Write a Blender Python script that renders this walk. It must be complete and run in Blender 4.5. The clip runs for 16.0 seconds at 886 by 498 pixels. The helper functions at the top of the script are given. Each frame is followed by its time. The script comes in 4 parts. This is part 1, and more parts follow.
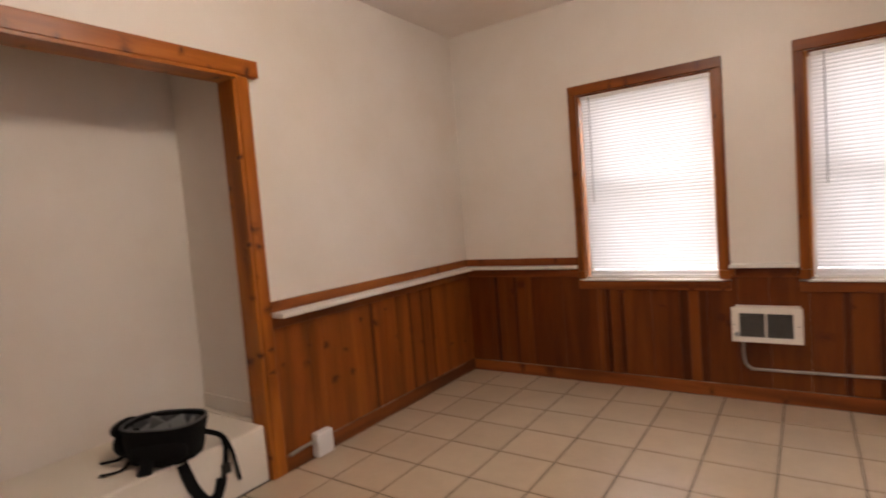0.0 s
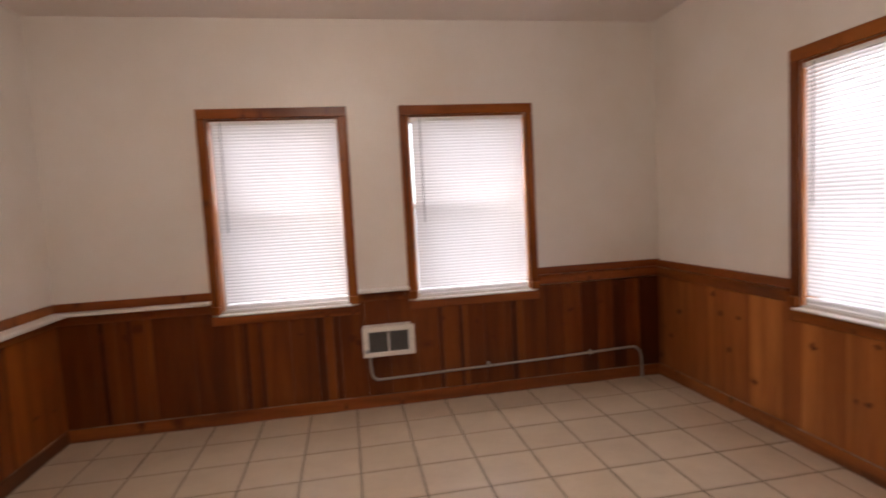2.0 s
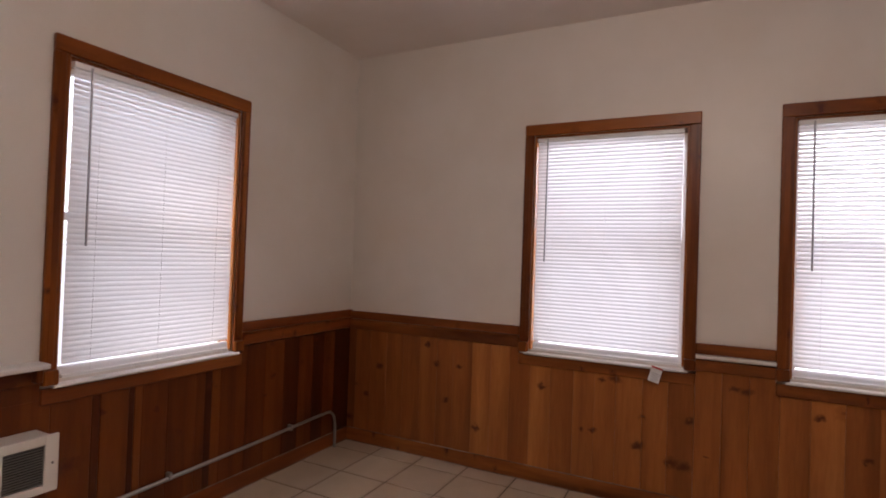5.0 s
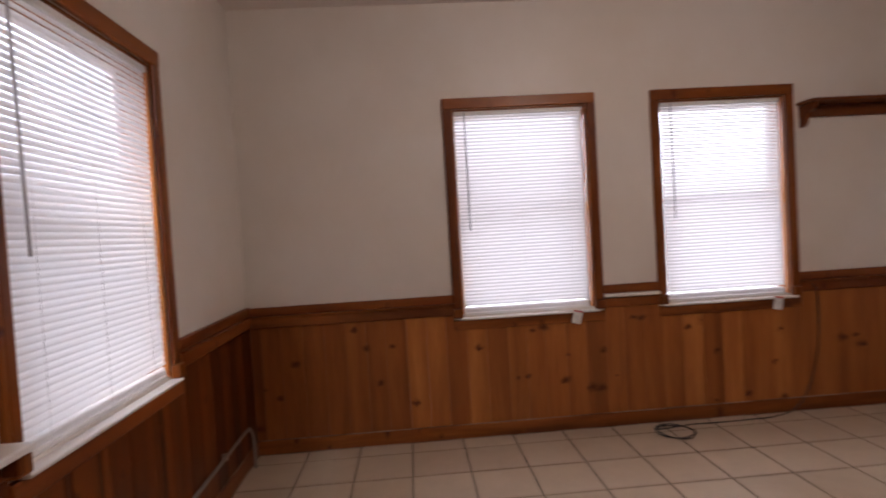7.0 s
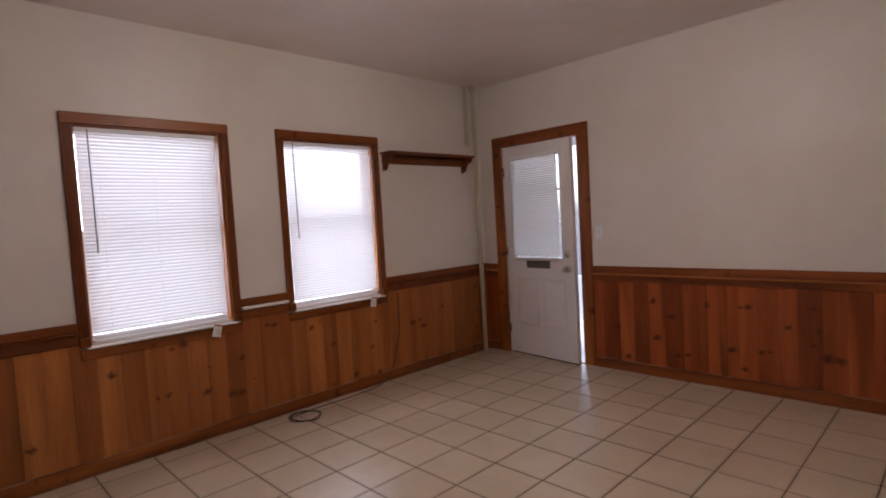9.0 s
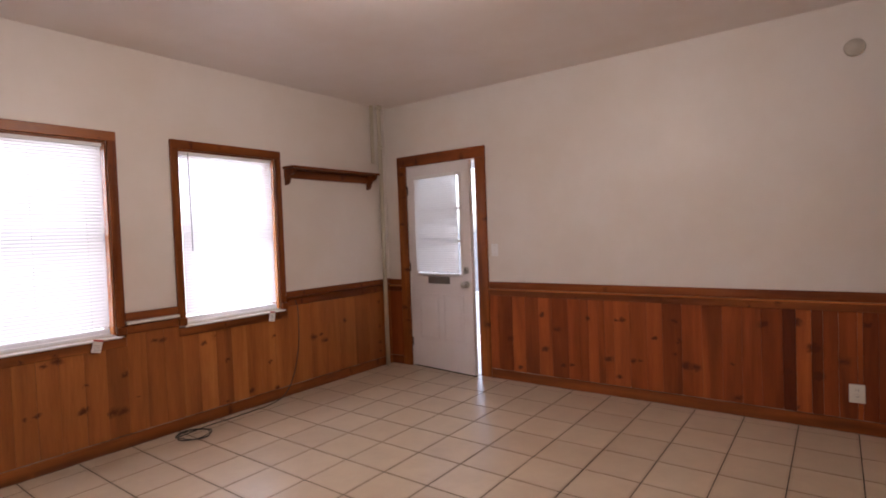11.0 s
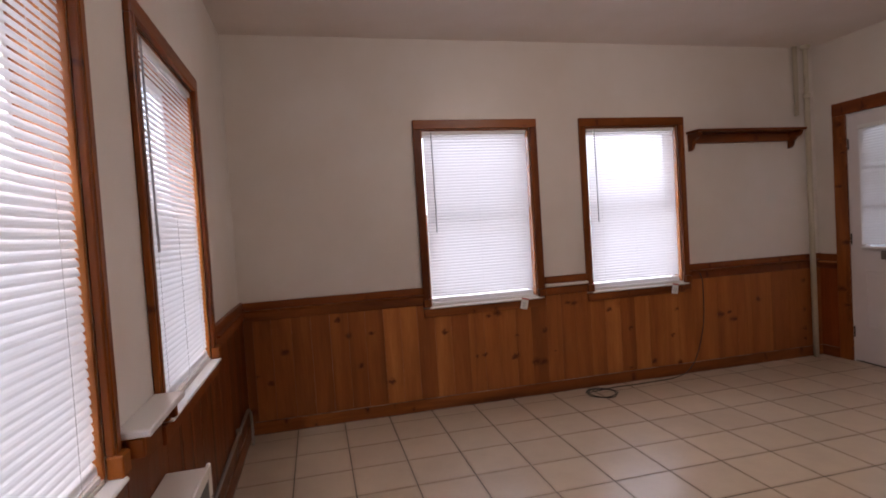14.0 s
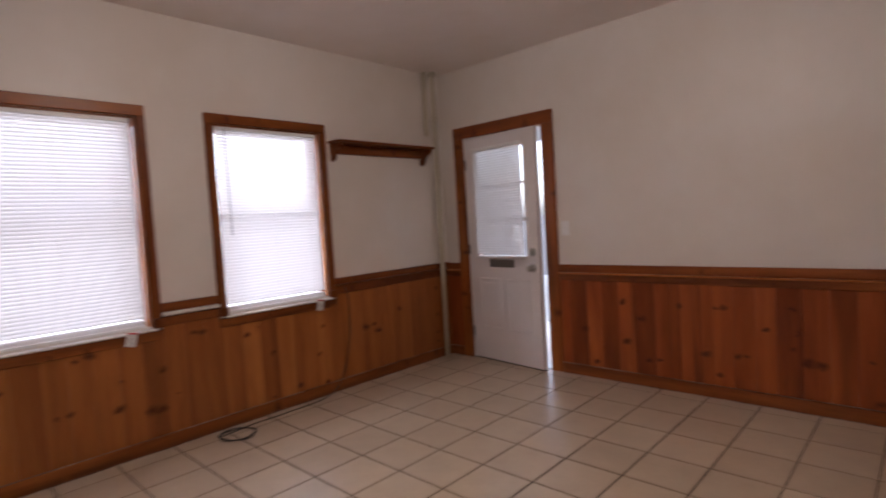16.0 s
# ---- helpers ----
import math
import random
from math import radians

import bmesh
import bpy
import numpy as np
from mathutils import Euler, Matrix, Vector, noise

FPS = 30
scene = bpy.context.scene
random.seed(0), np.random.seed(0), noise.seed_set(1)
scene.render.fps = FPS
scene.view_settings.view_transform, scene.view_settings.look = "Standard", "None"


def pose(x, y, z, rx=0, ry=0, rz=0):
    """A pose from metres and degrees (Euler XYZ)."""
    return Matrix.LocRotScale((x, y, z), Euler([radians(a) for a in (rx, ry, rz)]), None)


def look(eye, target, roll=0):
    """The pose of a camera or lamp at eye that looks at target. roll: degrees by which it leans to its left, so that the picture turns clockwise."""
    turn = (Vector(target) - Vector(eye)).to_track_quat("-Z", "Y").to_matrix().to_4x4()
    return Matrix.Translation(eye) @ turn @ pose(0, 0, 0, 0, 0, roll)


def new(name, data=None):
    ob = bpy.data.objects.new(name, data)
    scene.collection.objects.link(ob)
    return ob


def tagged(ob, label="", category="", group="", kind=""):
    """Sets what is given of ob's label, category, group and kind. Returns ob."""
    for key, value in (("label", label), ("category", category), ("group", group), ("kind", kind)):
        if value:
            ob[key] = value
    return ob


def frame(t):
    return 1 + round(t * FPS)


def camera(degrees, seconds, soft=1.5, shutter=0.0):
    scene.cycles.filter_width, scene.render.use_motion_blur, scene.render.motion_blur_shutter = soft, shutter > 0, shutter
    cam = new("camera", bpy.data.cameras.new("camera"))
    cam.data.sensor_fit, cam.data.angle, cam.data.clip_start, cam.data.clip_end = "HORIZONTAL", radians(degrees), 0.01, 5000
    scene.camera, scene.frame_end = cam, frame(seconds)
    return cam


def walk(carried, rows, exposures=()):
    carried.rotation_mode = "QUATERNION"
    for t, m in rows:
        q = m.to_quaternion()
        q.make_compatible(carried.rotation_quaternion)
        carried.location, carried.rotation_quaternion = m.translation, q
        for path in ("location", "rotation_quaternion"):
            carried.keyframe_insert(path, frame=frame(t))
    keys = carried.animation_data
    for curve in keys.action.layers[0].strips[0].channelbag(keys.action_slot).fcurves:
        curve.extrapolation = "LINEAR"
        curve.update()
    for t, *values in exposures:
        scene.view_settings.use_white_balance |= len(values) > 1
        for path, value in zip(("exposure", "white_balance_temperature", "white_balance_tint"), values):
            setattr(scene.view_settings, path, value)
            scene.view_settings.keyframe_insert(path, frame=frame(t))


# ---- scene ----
cam = camera(79.8, 16.0, soft=1.8, shutter=0.4)
PATH = [
    (0, (-0.809, 1.388, 1.286), (-1.943, 3.031, 1.158), -4.6),
    (0.5, (-0.925, 1.425, 1.295), (-1.67, 3.272, 1.107), -1.5),
    (1, (-1.095, 1.442, 1.316), (-1.328, 3.421, 1.144), -4.6),
    (1.5, (-1.158, 1.415, 1.325), (-1.142, 3.407, 1.141), -4.5),
    (2, (-1.252, 1.339, 1.381), (-0.901, 3.301, 1.228), -3.1),
    (2.5, (-1.306, 1.434, 1.341), (-0.432, 3.23, 1.26), -2.6),
    (3, (-1.439, 1.587, 1.342), (-0.44, 3.319, 1.323), -3.0),
    (3.5, (-1.535, 1.888, 1.323), (-0.27, 3.437, 1.316), -4.0),
    (4, (-1.641, 2.183, 1.316), (-0.125, 3.486, 1.272), -6.1),
    (4.2, (-1.706, 2.287, 1.305), (-0.104, 3.483, 1.285), -4.3),
    (6.3, (-2.185, 3.77, 1.285), (-0.228, 4.178, 1.224), -1.2),
    (6.5, (-2.16, 3.902, 1.271), (-0.176, 4.145, 1.204), -4.0),
    (7, (-2.171, 4.047, 1.29), (-0.175, 3.924, 1.227), -3.4),
    (7.5, (-2.261, 4.229, 1.305), (-0.413, 3.474, 1.182), -6.0),
    (8, (-2.26, 4.275, 1.324), (-0.593, 3.176, 1.196), -5.5),
    (8.5, (-2.378, 4.34, 1.364), (-0.804, 3.111, 1.26), -3.3),
    (9, (-2.538, 4.405, 1.368), (-1.114, 3.006, 1.259), -3.3),
    (9.5, (-2.59, 4.41, 1.35), (-1.195, 2.978, 1.279), -2.0),
    (9.7, (-2.639, 4.403, 1.361), (-1.271, 2.945, 1.291), -2.1),
    (11.8, (-2.743, 4.403, 1.329), (-1.587, 2.771, 1.278), -1.8),
    (12, (-2.727, 4.397, 1.313), (-1.439, 2.867, 1.265), -2.0),
    (12.5, (-2.693, 4.459, 1.319), (-1.192, 3.138, 1.304), -1.9),
    (13, (-2.662, 4.5, 1.312), (-0.912, 3.532, 1.29), -2.3),
    (13.5, (-2.674, 4.528, 1.307), (-0.782, 3.881, 1.262), -3.0),
    (14, (-2.671, 4.536, 1.303), (-0.728, 4.069, 1.233), -3.6),
    (14.5, (-2.654, 4.534, 1.305), (-0.709, 4.077, 1.219), -3.6),
    (15, (-2.658, 4.466, 1.37), (-0.817, 3.686, 1.312), -3.0),
    (15.5, (-2.555, 4.257, 1.398), (-0.896, 3.145, 1.287), -3.7),
    (16, (-2.414, 4.014, 1.307), (-1.047, 2.558, 1.199), -3.4),
]
EXPO = [(0, 3.04, 6650, 14), (1.0, 2.9, 6550, 15), (1.5, 2.76, 6500, 16), (2.0, 2.83, 6420, 17), (2.5, 2.78, 6350, 18), (3.3, 2.45, 6200, 20), (4, 2.35, 6200, 20), (7, 2.42, 6100, 20), (9, 2.38, 5950, 20), (9.7, 2.45, 5950, 20), (11.8, 3.1, 6100, 20), (13, 2.57, 6080, 20), (14.5, 2.33, 5950, 20), (15.3, 2.47, 6000, 20), (16, 2.45, 5980, 20)]
walk(cam, [(t, look(eye, target, roll)) for t, eye, target, roll in PATH], EXPO)

# ---- light ----
world = bpy.data.worlds.new("world")
scene.world = world
world.use_nodes = True
wn, wl = world.node_tree.nodes, world.node_tree.links
sky = wn.new("ShaderNodeTexSky")
sky.sky_type = "NISHITA"
sky.sun_disc = False
sky.sun_elevation, sky.sun_rotation = radians(48), radians(287)
sky.dust_density = 3.0
soft = wn.new("ShaderNodeHueSaturation")
soft.inputs["Saturation"].default_value = 0.45
wl.new(sky.outputs[0], soft.inputs["Color"])
wl.new(soft.outputs[0], wn["Background"].inputs["Color"])
wn["Background"].inputs["Strength"].default_value = 0.14

sun = new("sun", bpy.data.lights.new("sun", "SUN"))
sun.data.energy, sun.data.angle, sun.data.color = 1.0, radians(12), (1.0, 0.95, 0.88)
sun.matrix_world = look((-10, 3, 12), (0, 0, 0))

# sky light just outside each window
for x, y, turn, power in ((-1.69, 5.50, 0, 1.3), (-0.37, 5.50, 0, 1.3), (1.54, 3.33, -90, 4.0), (1.54, 2.03, -90, 4.0)):
    ob = new("window_daylight", bpy.data.lights.new("window_daylight", "AREA"))
    ob.data.shape, ob.data.size, ob.data.size_y = "RECTANGLE", 1.25, 1.9
    ob.data.energy, ob.data.color = power, (0.99, 0.98, 1.0)
    ob.matrix_world = pose(x, y, 1.45, -90, 0, turn)

ob = new("doorway_daylight", bpy.data.lights.new("doorway_daylight", "AREA"))
ob.data.shape, ob.data.size, ob.data.size_y = "RECTANGLE", 0.1, 1.9
ob.data.energy, ob.data.color = 0.32, (0.99, 0.98, 1.0)
ob.matrix_world = pose(0.025, 0.02, 1.0, 90, 0, 0)

LAMP = (-1.3, 2.75)
bulb = new("bulb_light", bpy.data.lights.new("bulb_light", "POINT"))
bulb.data.energy, bulb.data.color, bulb.data.shadow_soft_size = 6.9, (1.0, 0.86, 0.71), 0.13
bulb.location = (*LAMP, 2.53)

# ---- materials ----
def mat(name, base=(0.8, 0.8, 0.8), rough=0.5, metal=0.0):
    m = bpy.data.materials.new(name)
    m.use_nodes = True
    b = m.node_tree.nodes["Principled BSDF"]
    b.inputs["Base Color"].default_value = (*base, 1)
    b.inputs["Roughness"].default_value, b.inputs["Metallic"].default_value = rough, metal
    return m


def nd(m, kind, **values):
    n = m.node_tree.nodes.new(kind)
    for key, value in values.items():
        n.inputs[key].default_value = value
    return n


def lk(m, a, b):
    m.node_tree.links.new(a, b)


def coords(m, scale=(1, 1, 1), scatter=False):
    """Object coordinates, scaled, moved by a random amount for each object when scatter is set."""
    c = nd(m, "ShaderNodeTexCoord")
    out = c.outputs["Object"]
    if scatter:
        info = nd(m, "ShaderNodeObjectInfo")
        mul = nd(m, "ShaderNodeMath", **{})
        mul.operation = "MULTIPLY"
        mul.inputs[1].default_value = 57.0
        lk(m, info.outputs["Random"], mul.inputs[0])
        add = nd(m, "ShaderNodeVectorMath")
        lk(m, out, add.inputs[0])
        lk(m, mul.outputs[0], add.inputs[1])
        out = add.outputs[0]
    mp = nd(m, "ShaderNodeMapping")
    mp.inputs["Scale"].default_value = scale
    lk(m, out, mp.inputs["Vector"])
    return mp.outputs[0]


def ramp(m, fac, stops):
    r = nd(m, "ShaderNodeValToRGB")
    el = r.color_ramp.elements
    while len(el) < len(stops):
        el.new(0.5)
    for e, (p, c) in zip(el, stops):
        e.position, e.color = p, (*c, 1) if len(c) == 3 else c
    lk(m, fac, r.inputs[0])
    return r.outputs[0]


def mix(m, kind, fac, a, b):
    n = nd(m, "ShaderNodeMix")
    n.data_type, n.blend_type = "RGBA", kind
    for value, slot in ((fac, n.inputs[0]), (a, n.inputs[6]), (b, n.inputs[7])):
        if hasattr(value, "is_linked"):
            lk(m, value, slot)
        else:
            slot.default_value = value
    return n.outputs[2]


def noise_tex(m, vec, scale, detail=4, rough=0.55, dist=0.0):
    n = nd(m, "ShaderNodeTexNoise", Scale=scale, Detail=detail, Roughness=rough, Distortion=dist)
    lk(m, vec, n.inputs["Vector"])
    return n.outputs["Fac"]


def bump(m, height, strength=0.2, distance=0.002):
    n = nd(m, "ShaderNodeBump", Strength=strength, Distance=distance)
    lk(m, height, n.inputs["Height"])
    lk(m, n.outputs[0], m.node_tree.nodes["Principled BSDF"].inputs["Normal"])


def knot_of(m, across, along_, wobble, key):
    """One knot of a board, from the board's own place and size for it: 1 at its heart, 0 outside."""
    at = nd(m, "ShaderNodeAttribute")
    at.attribute_type, at.attribute_name = "OBJECT", key
    sep = nd(m, "ShaderNodeSeparateXYZ")
    lk(m, at.outputs["Vector"], sep.inputs[0])
    square = []
    for k, (value, squeeze) in enumerate(((across, 1.0), (along_, 1.35))):
        d = nd(m, "ShaderNodeMath")
        d.operation = "SUBTRACT"
        lk(m, value, d.inputs[0])
        lk(m, sep.outputs[k], d.inputs[1])
        w = nd(m, "ShaderNodeMath")
        w.operation = "MULTIPLY_ADD"
        w.inputs[1].default_value = (0.05, -0.06)[k]
        lk(m, wobble, w.inputs[0])
        lk(m, d.outputs[0], w.inputs[2])
        o = nd(m, "ShaderNodeMath")
        o.operation = "ADD"
        o.inputs[1].default_value = (-0.025, 0.03)[k]
        lk(m, w.outputs[0], o.inputs[0])
        q = nd(m, "ShaderNodeMath")
        q.operation = "MULTIPLY"
        q.inputs[1].default_value = squeeze
        lk(m, o.outputs[0], q.inputs[0])
        p = nd(m, "ShaderNodeMath")
        p.operation = "POWER"
        p.inputs[1].default_value = 2.0
        lk(m, q.outputs[0], p.inputs[0])
        square.append(p.outputs[0])
    total = nd(m, "ShaderNodeMath")
    total.operation = "ADD"
    lk(m, square[0], total.inputs[0])
    lk(m, square[1], total.inputs[1])
    root = nd(m, "ShaderNodeMath")
    root.operation = "SQRT"
    lk(m, total.outputs[0], root.inputs[0])
    far = nd(m, "ShaderNodeMath")
    far.operation = "MULTIPLY"
    lk(m, root.outputs[0], far.inputs[0])
    lk(m, sep.outputs[2], far.inputs[1])
    return ramp(m, far.outputs[0], [(0.22, (0.95,) * 3), (0.5, (0.7,) * 3), (0.7, (0.3,) * 3), (1.0, (0, 0, 0))])


def pine(name, axis, light=1.0, red=1.0, knots=0.45, rough=0.34, vary=1.0, blue=1.0, plank=False, streak=0.72):
    """Stained knotty pine with the grain along one axis. A plank takes its tone and its large knots from its board."""
    m = mat(name, rough=rough)
    long_, thin = 1.0, 11.0
    s = [thin] * 3
    s[axis] = long_
    v = coords(m, tuple(s), True)
    base = coords(m, (1, 1, 1), True)
    plain = nd(m, "ShaderNodeSeparateXYZ")
    lk(m, coords(m), plain.inputs[0])
    # knots, in the plane of the board
    sep = nd(m, "ShaderNodeSeparateXYZ")
    lk(m, base, sep.inputs[0])
    across = nd(m, "ShaderNodeMath")
    across.operation = "ADD"
    others = [k for k in range(3) if k != axis]
    lk(m, sep.outputs[others[0]], across.inputs[0])
    lk(m, sep.outputs[others[1]], across.inputs[1])
    squash = nd(m, "ShaderNodeMath")
    squash.operation = "MULTIPLY"
    squash.inputs[1].default_value = 2.0
    lk(m, sep.outputs[axis], squash.inputs[0])
    flat = nd(m, "ShaderNodeCombineXYZ")
    lk(m, across.outputs[0], flat.inputs[0])
    lk(m, squash.outputs[0], flat.inputs[1])
    vor = nd(m, "ShaderNodeTexVoronoi", Scale=3.6, Randomness=1.0)
    vor.voronoi_dimensions = "2D"
    wob = noise_tex(m, base, 30, 2)
    kadd = nd(m, "ShaderNodeVectorMath")
    kadd.operation = "MULTIPLY_ADD"
    lk(m, wob, kadd.inputs[0])
    kadd.inputs[1].default_value = (0.09, 0.06, 0)
    lk(m, flat.outputs[0], kadd.inputs[2])
    lk(m, kadd.outputs[0], vor.inputs["Vector"])
    has = nd(m, "ShaderNodeSeparateColor")
    lk(m, vor.outputs["Color"], has.inputs[0])
    keep = nd(m, "ShaderNodeMath")
    keep.operation = "GREATER_THAN"
    keep.inputs[1].default_value = knots
    lk(m, has.outputs[0], keep.inputs[0])
    size = nd(m, "ShaderNodeMapRange")
    size.inputs["To Min"].default_value, size.inputs["To Max"].default_value = 0.8, 2.3
    lk(m, has.outputs[1], size.inputs["Value"])
    far = nd(m, "ShaderNodeMath")
    far.operation = "MULTIPLY"
    lk(m, vor.outputs["Distance"], far.inputs[0])
    lk(m, size.outputs[0], far.inputs[1])
    knot = ramp(m, far.outputs[0], [(0.045, (1, 1, 1)), (0.10, (0.6, 0.6, 0.6)), (0.17, (0.2, 0.2, 0.2)), (0.30, (0, 0, 0))])
    kk = mix(m, "MULTIPLY", 1.0, knot, keep.outputs[0])
    if plank:
        for key in ("knot_a", "knot_b", "knot_c"):
            kk = mix(m, "LIGHTEN", 1.0, kk, knot_of(m, plain.outputs["XY".index(plank)], plain.outputs[axis], wob, key))
    # grain bends round the knots
    bend = nd(m, "ShaderNodeVectorMath")
    bend.operation = "ADD"
    sc = nd(m, "ShaderNodeVectorMath")
    sc.operation = "SCALE"
    sc.inputs["Scale"].default_value = 0.7
    lk(m, kk, sc.inputs[0])
    lk(m, v, bend.inputs[0])
    lk(m, sc.outputs[0], bend.inputs[1])
    wide = noise_tex(m, bend.outputs[0], 0.8, 3, 0.5, 0.6)
    fine = noise_tex(m, bend.outputs[0], 7.0, 5, 0.7, 0.2)
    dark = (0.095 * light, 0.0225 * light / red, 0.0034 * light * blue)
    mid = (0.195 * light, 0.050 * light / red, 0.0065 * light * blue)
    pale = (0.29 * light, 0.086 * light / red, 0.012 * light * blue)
    if plank:
        dark, pale = [tuple(streak * p + (1 - streak) * q for p, q in zip(c, mid)) for c in (dark, pale)]
    col = ramp(m, wide, [(0.30, dark), (0.5, mid), (0.72, pale)])
    fc = ramp(m, fine, [(0.3, (0.72, 0.66, 0.6)), (0.62, (1.05, 1.05, 1.05))])
    col = mix(m, "MULTIPLY", 0.55, col, fc)
    info = nd(m, "ShaderNodeObjectInfo")
    each = ramp(m, info.outputs["Random"], [(0.0, (0.72, 0.64, 0.58)), (0.35, (0.97, 0.93, 0.9)), (0.7, (1.1, 1.15, 1.15)), (1.0, (0.86, 0.76, 0.7))])
    if plank:
        tone = nd(m, "ShaderNodeAttribute")
        tone.attribute_type, tone.attribute_name = "OBJECT", "tone"
        each = ramp(m, tone.outputs["Fac"], [(0.0, (0.13, 0.10, 0.10)), (0.2, (0.21, 0.18, 0.18)), (0.38, (0.36, 0.345, 0.35)), (0.5, (0.45, 0.45, 0.45)), (0.7, (0.56, 0.62, 0.66)), (0.95, (0.68, 0.86, 0.96))])
        col = mix(m, "MULTIPLY", 1.0, col, each)
        gain = nd(m, "ShaderNodeVectorMath")
        gain.operation = "SCALE"
        gain.inputs["Scale"].default_value = 2.2
        lk(m, col, gain.inputs[0])
        col = gain.outputs[0]
    else:
        col = mix(m, "MULTIPLY", vary, col, each)
    col = mix(m, "MIX", kk, col, (0.085, 0.017, 0.0045, 1))
    b = m.node_tree.nodes["Principled BSDF"]
    lk(m, col, b.inputs["Base Color"])
    rr = ramp(m, fine, [(0.2, (rough - 0.08,) * 3), (0.8, (rough + 0.12,) * 3)])
    lk(m, rr, b.inputs["Roughness"])
    b.inputs["Specular IOR Level"].default_value = 0.28
    bump(m, fine, 0.12, 0.001)
    return m


def painted(name, col, rough=0.5, stain=(0.93, 0.9, 0.86), grain=260, relief=0.12):
    m = mat(name, col, rough)
    v = coords(m)
    big = noise_tex(m, v, 1.3, 4, 0.6)
    c = ramp(m, big, [(0.3, tuple(a * b for a, b in zip(col, stain))), (0.62, col)])
    lk(m, c, m.node_tree.nodes["Principled BSDF"].inputs["Base Color"])
    small = noise_tex(m, v, grain, 2, 0.5)
    bump(m, small, relief, 0.0015)
    return m


PAINT = painted("wall_paint", (0.74, 0.69, 0.64), 0.42)
CEIL = painted("ceiling_paint", (0.84, 0.77, 0.73), 0.38, grain=90, relief=0.1)
PLAT = painted("platform_paint", (0.74, 0.69, 0.61), 0.45, grain=120)
TRIMW = painted("white_trim_paint", (0.78, 0.76, 0.74), 0.35, relief=0.05)
DOORW = painted("door_paint", (0.76, 0.72, 0.72), 0.38, grain=60, relief=0.05)
PIPEP = painted("pipe_paint", (0.60, 0.54, 0.43), 0.4, stain=(0.8, 0.78, 0.7))
# Wainscot pine by wall: board colour with that wall's light level mixed in.
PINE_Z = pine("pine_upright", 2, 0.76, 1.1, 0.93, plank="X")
PINE_EAST = pine("pine_upright_east", 2, 1.72, 0.80, 0.93, plank="Y", blue=2.2, streak=0.5)
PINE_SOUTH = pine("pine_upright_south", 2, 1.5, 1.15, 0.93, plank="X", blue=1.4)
# South rail lip: the highlight along its edge is put into the colour.
HIGHLIT_LIP = pine("highlit_pine_lip", 0, 2.4, 0.78, 0.95, blue=2.5)
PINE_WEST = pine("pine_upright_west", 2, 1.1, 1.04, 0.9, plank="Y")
PINE_X = pine("pine_along_x", 0, 1.06, 0.99, blue=1.6)
PINE_Y = pine("pine_along_y", 1, 1.08, 0.92, blue=1.6)
CASE_Z = pine("casing_upright", 2, 0.98, 1.0, 0.75)
CASE_Y = pine("casing_along_y", 1, 0.98, 1.0, 0.75)
CASEN_Z = pine("casing_upright_warm", 2, 1.25, 0.94, 0.6)
CASEN_X = pine("casing_along_x_warm", 0, 1.25, 0.94, 0.6)
BEAM_Y = pine("beam_along_y", 1, 1.95, 0.86, 0.3)
BEAM_Z = pine("post_upright", 2, 1.7, 0.88, 0.15)
DOOR_CASE = pine("door_casing_upright", 2, 1.3, 0.93, 0.3, blue=1.5)
# Jamb pine, lightened: the daylight falling on it is put into the colour.
JAMB_Z = pine("lit_jamb_wood", 2, 2.0, 0.74, 0.8, blue=2.0)
SHELF = pine("shelf_wood", 1, 0.85, 1.05, 0.8)
METAL = mat("brushed_nickel", (0.55, 0.53, 0.5), 0.3, 1.0)
STEEL = mat("galvanised_conduit", (0.4, 0.39, 0.37), 0.42, 0.8)
DARKM = mat("dark_metal", (0.05, 0.045, 0.04), 0.5, 0.6)
BLACK = mat("black_gap", (0.012, 0.011, 0.01), 0.8)
ENAMEL = painted("heater_enamel", (0.78, 0.74, 0.68), 0.35, relief=0.03)
PLASTIC = mat("ivory_plastic", (0.75, 0.7, 0.6), 0.4)
WPLASTIC = mat("white_plastic", (0.8, 0.79, 0.78), 0.4)
CABLE = mat("black_cable", (0.02, 0.02, 0.022), 0.45)
PAPER = mat("white_paper", (0.8, 0.79, 0.77), 0.8)
RED = mat("red_print", (0.5, 0.05, 0.04), 0.7)
GREYP = mat("grey_print", (0.35, 0.35, 0.36), 0.7)
GRILLE = mat("grille_grey", (0.17, 0.16, 0.145), 0.5)
FLAP = mat("worn_slot_metal", (0.2, 0.175, 0.15), 0.5, 0.6)
CLEARW = mat("wand_plastic", (0.4, 0.4, 0.41), 0.25)
CORD = mat("white_cord", (0.75, 0.74, 0.72), 0.8)
SASH = painted("sash_paint", (0.82, 0.81, 0.80), 0.4)

DUST = mat("dusty_caulk", rough=0.9)
lk(DUST, ramp(DUST, noise_tex(DUST, coords(DUST), 3.0, 5, 0.7), [(0.42, (0.10, 0.055, 0.035)), (0.6, (0.36, 0.29, 0.23))]), DUST.node_tree.nodes["Principled BSDF"].inputs["Base Color"])

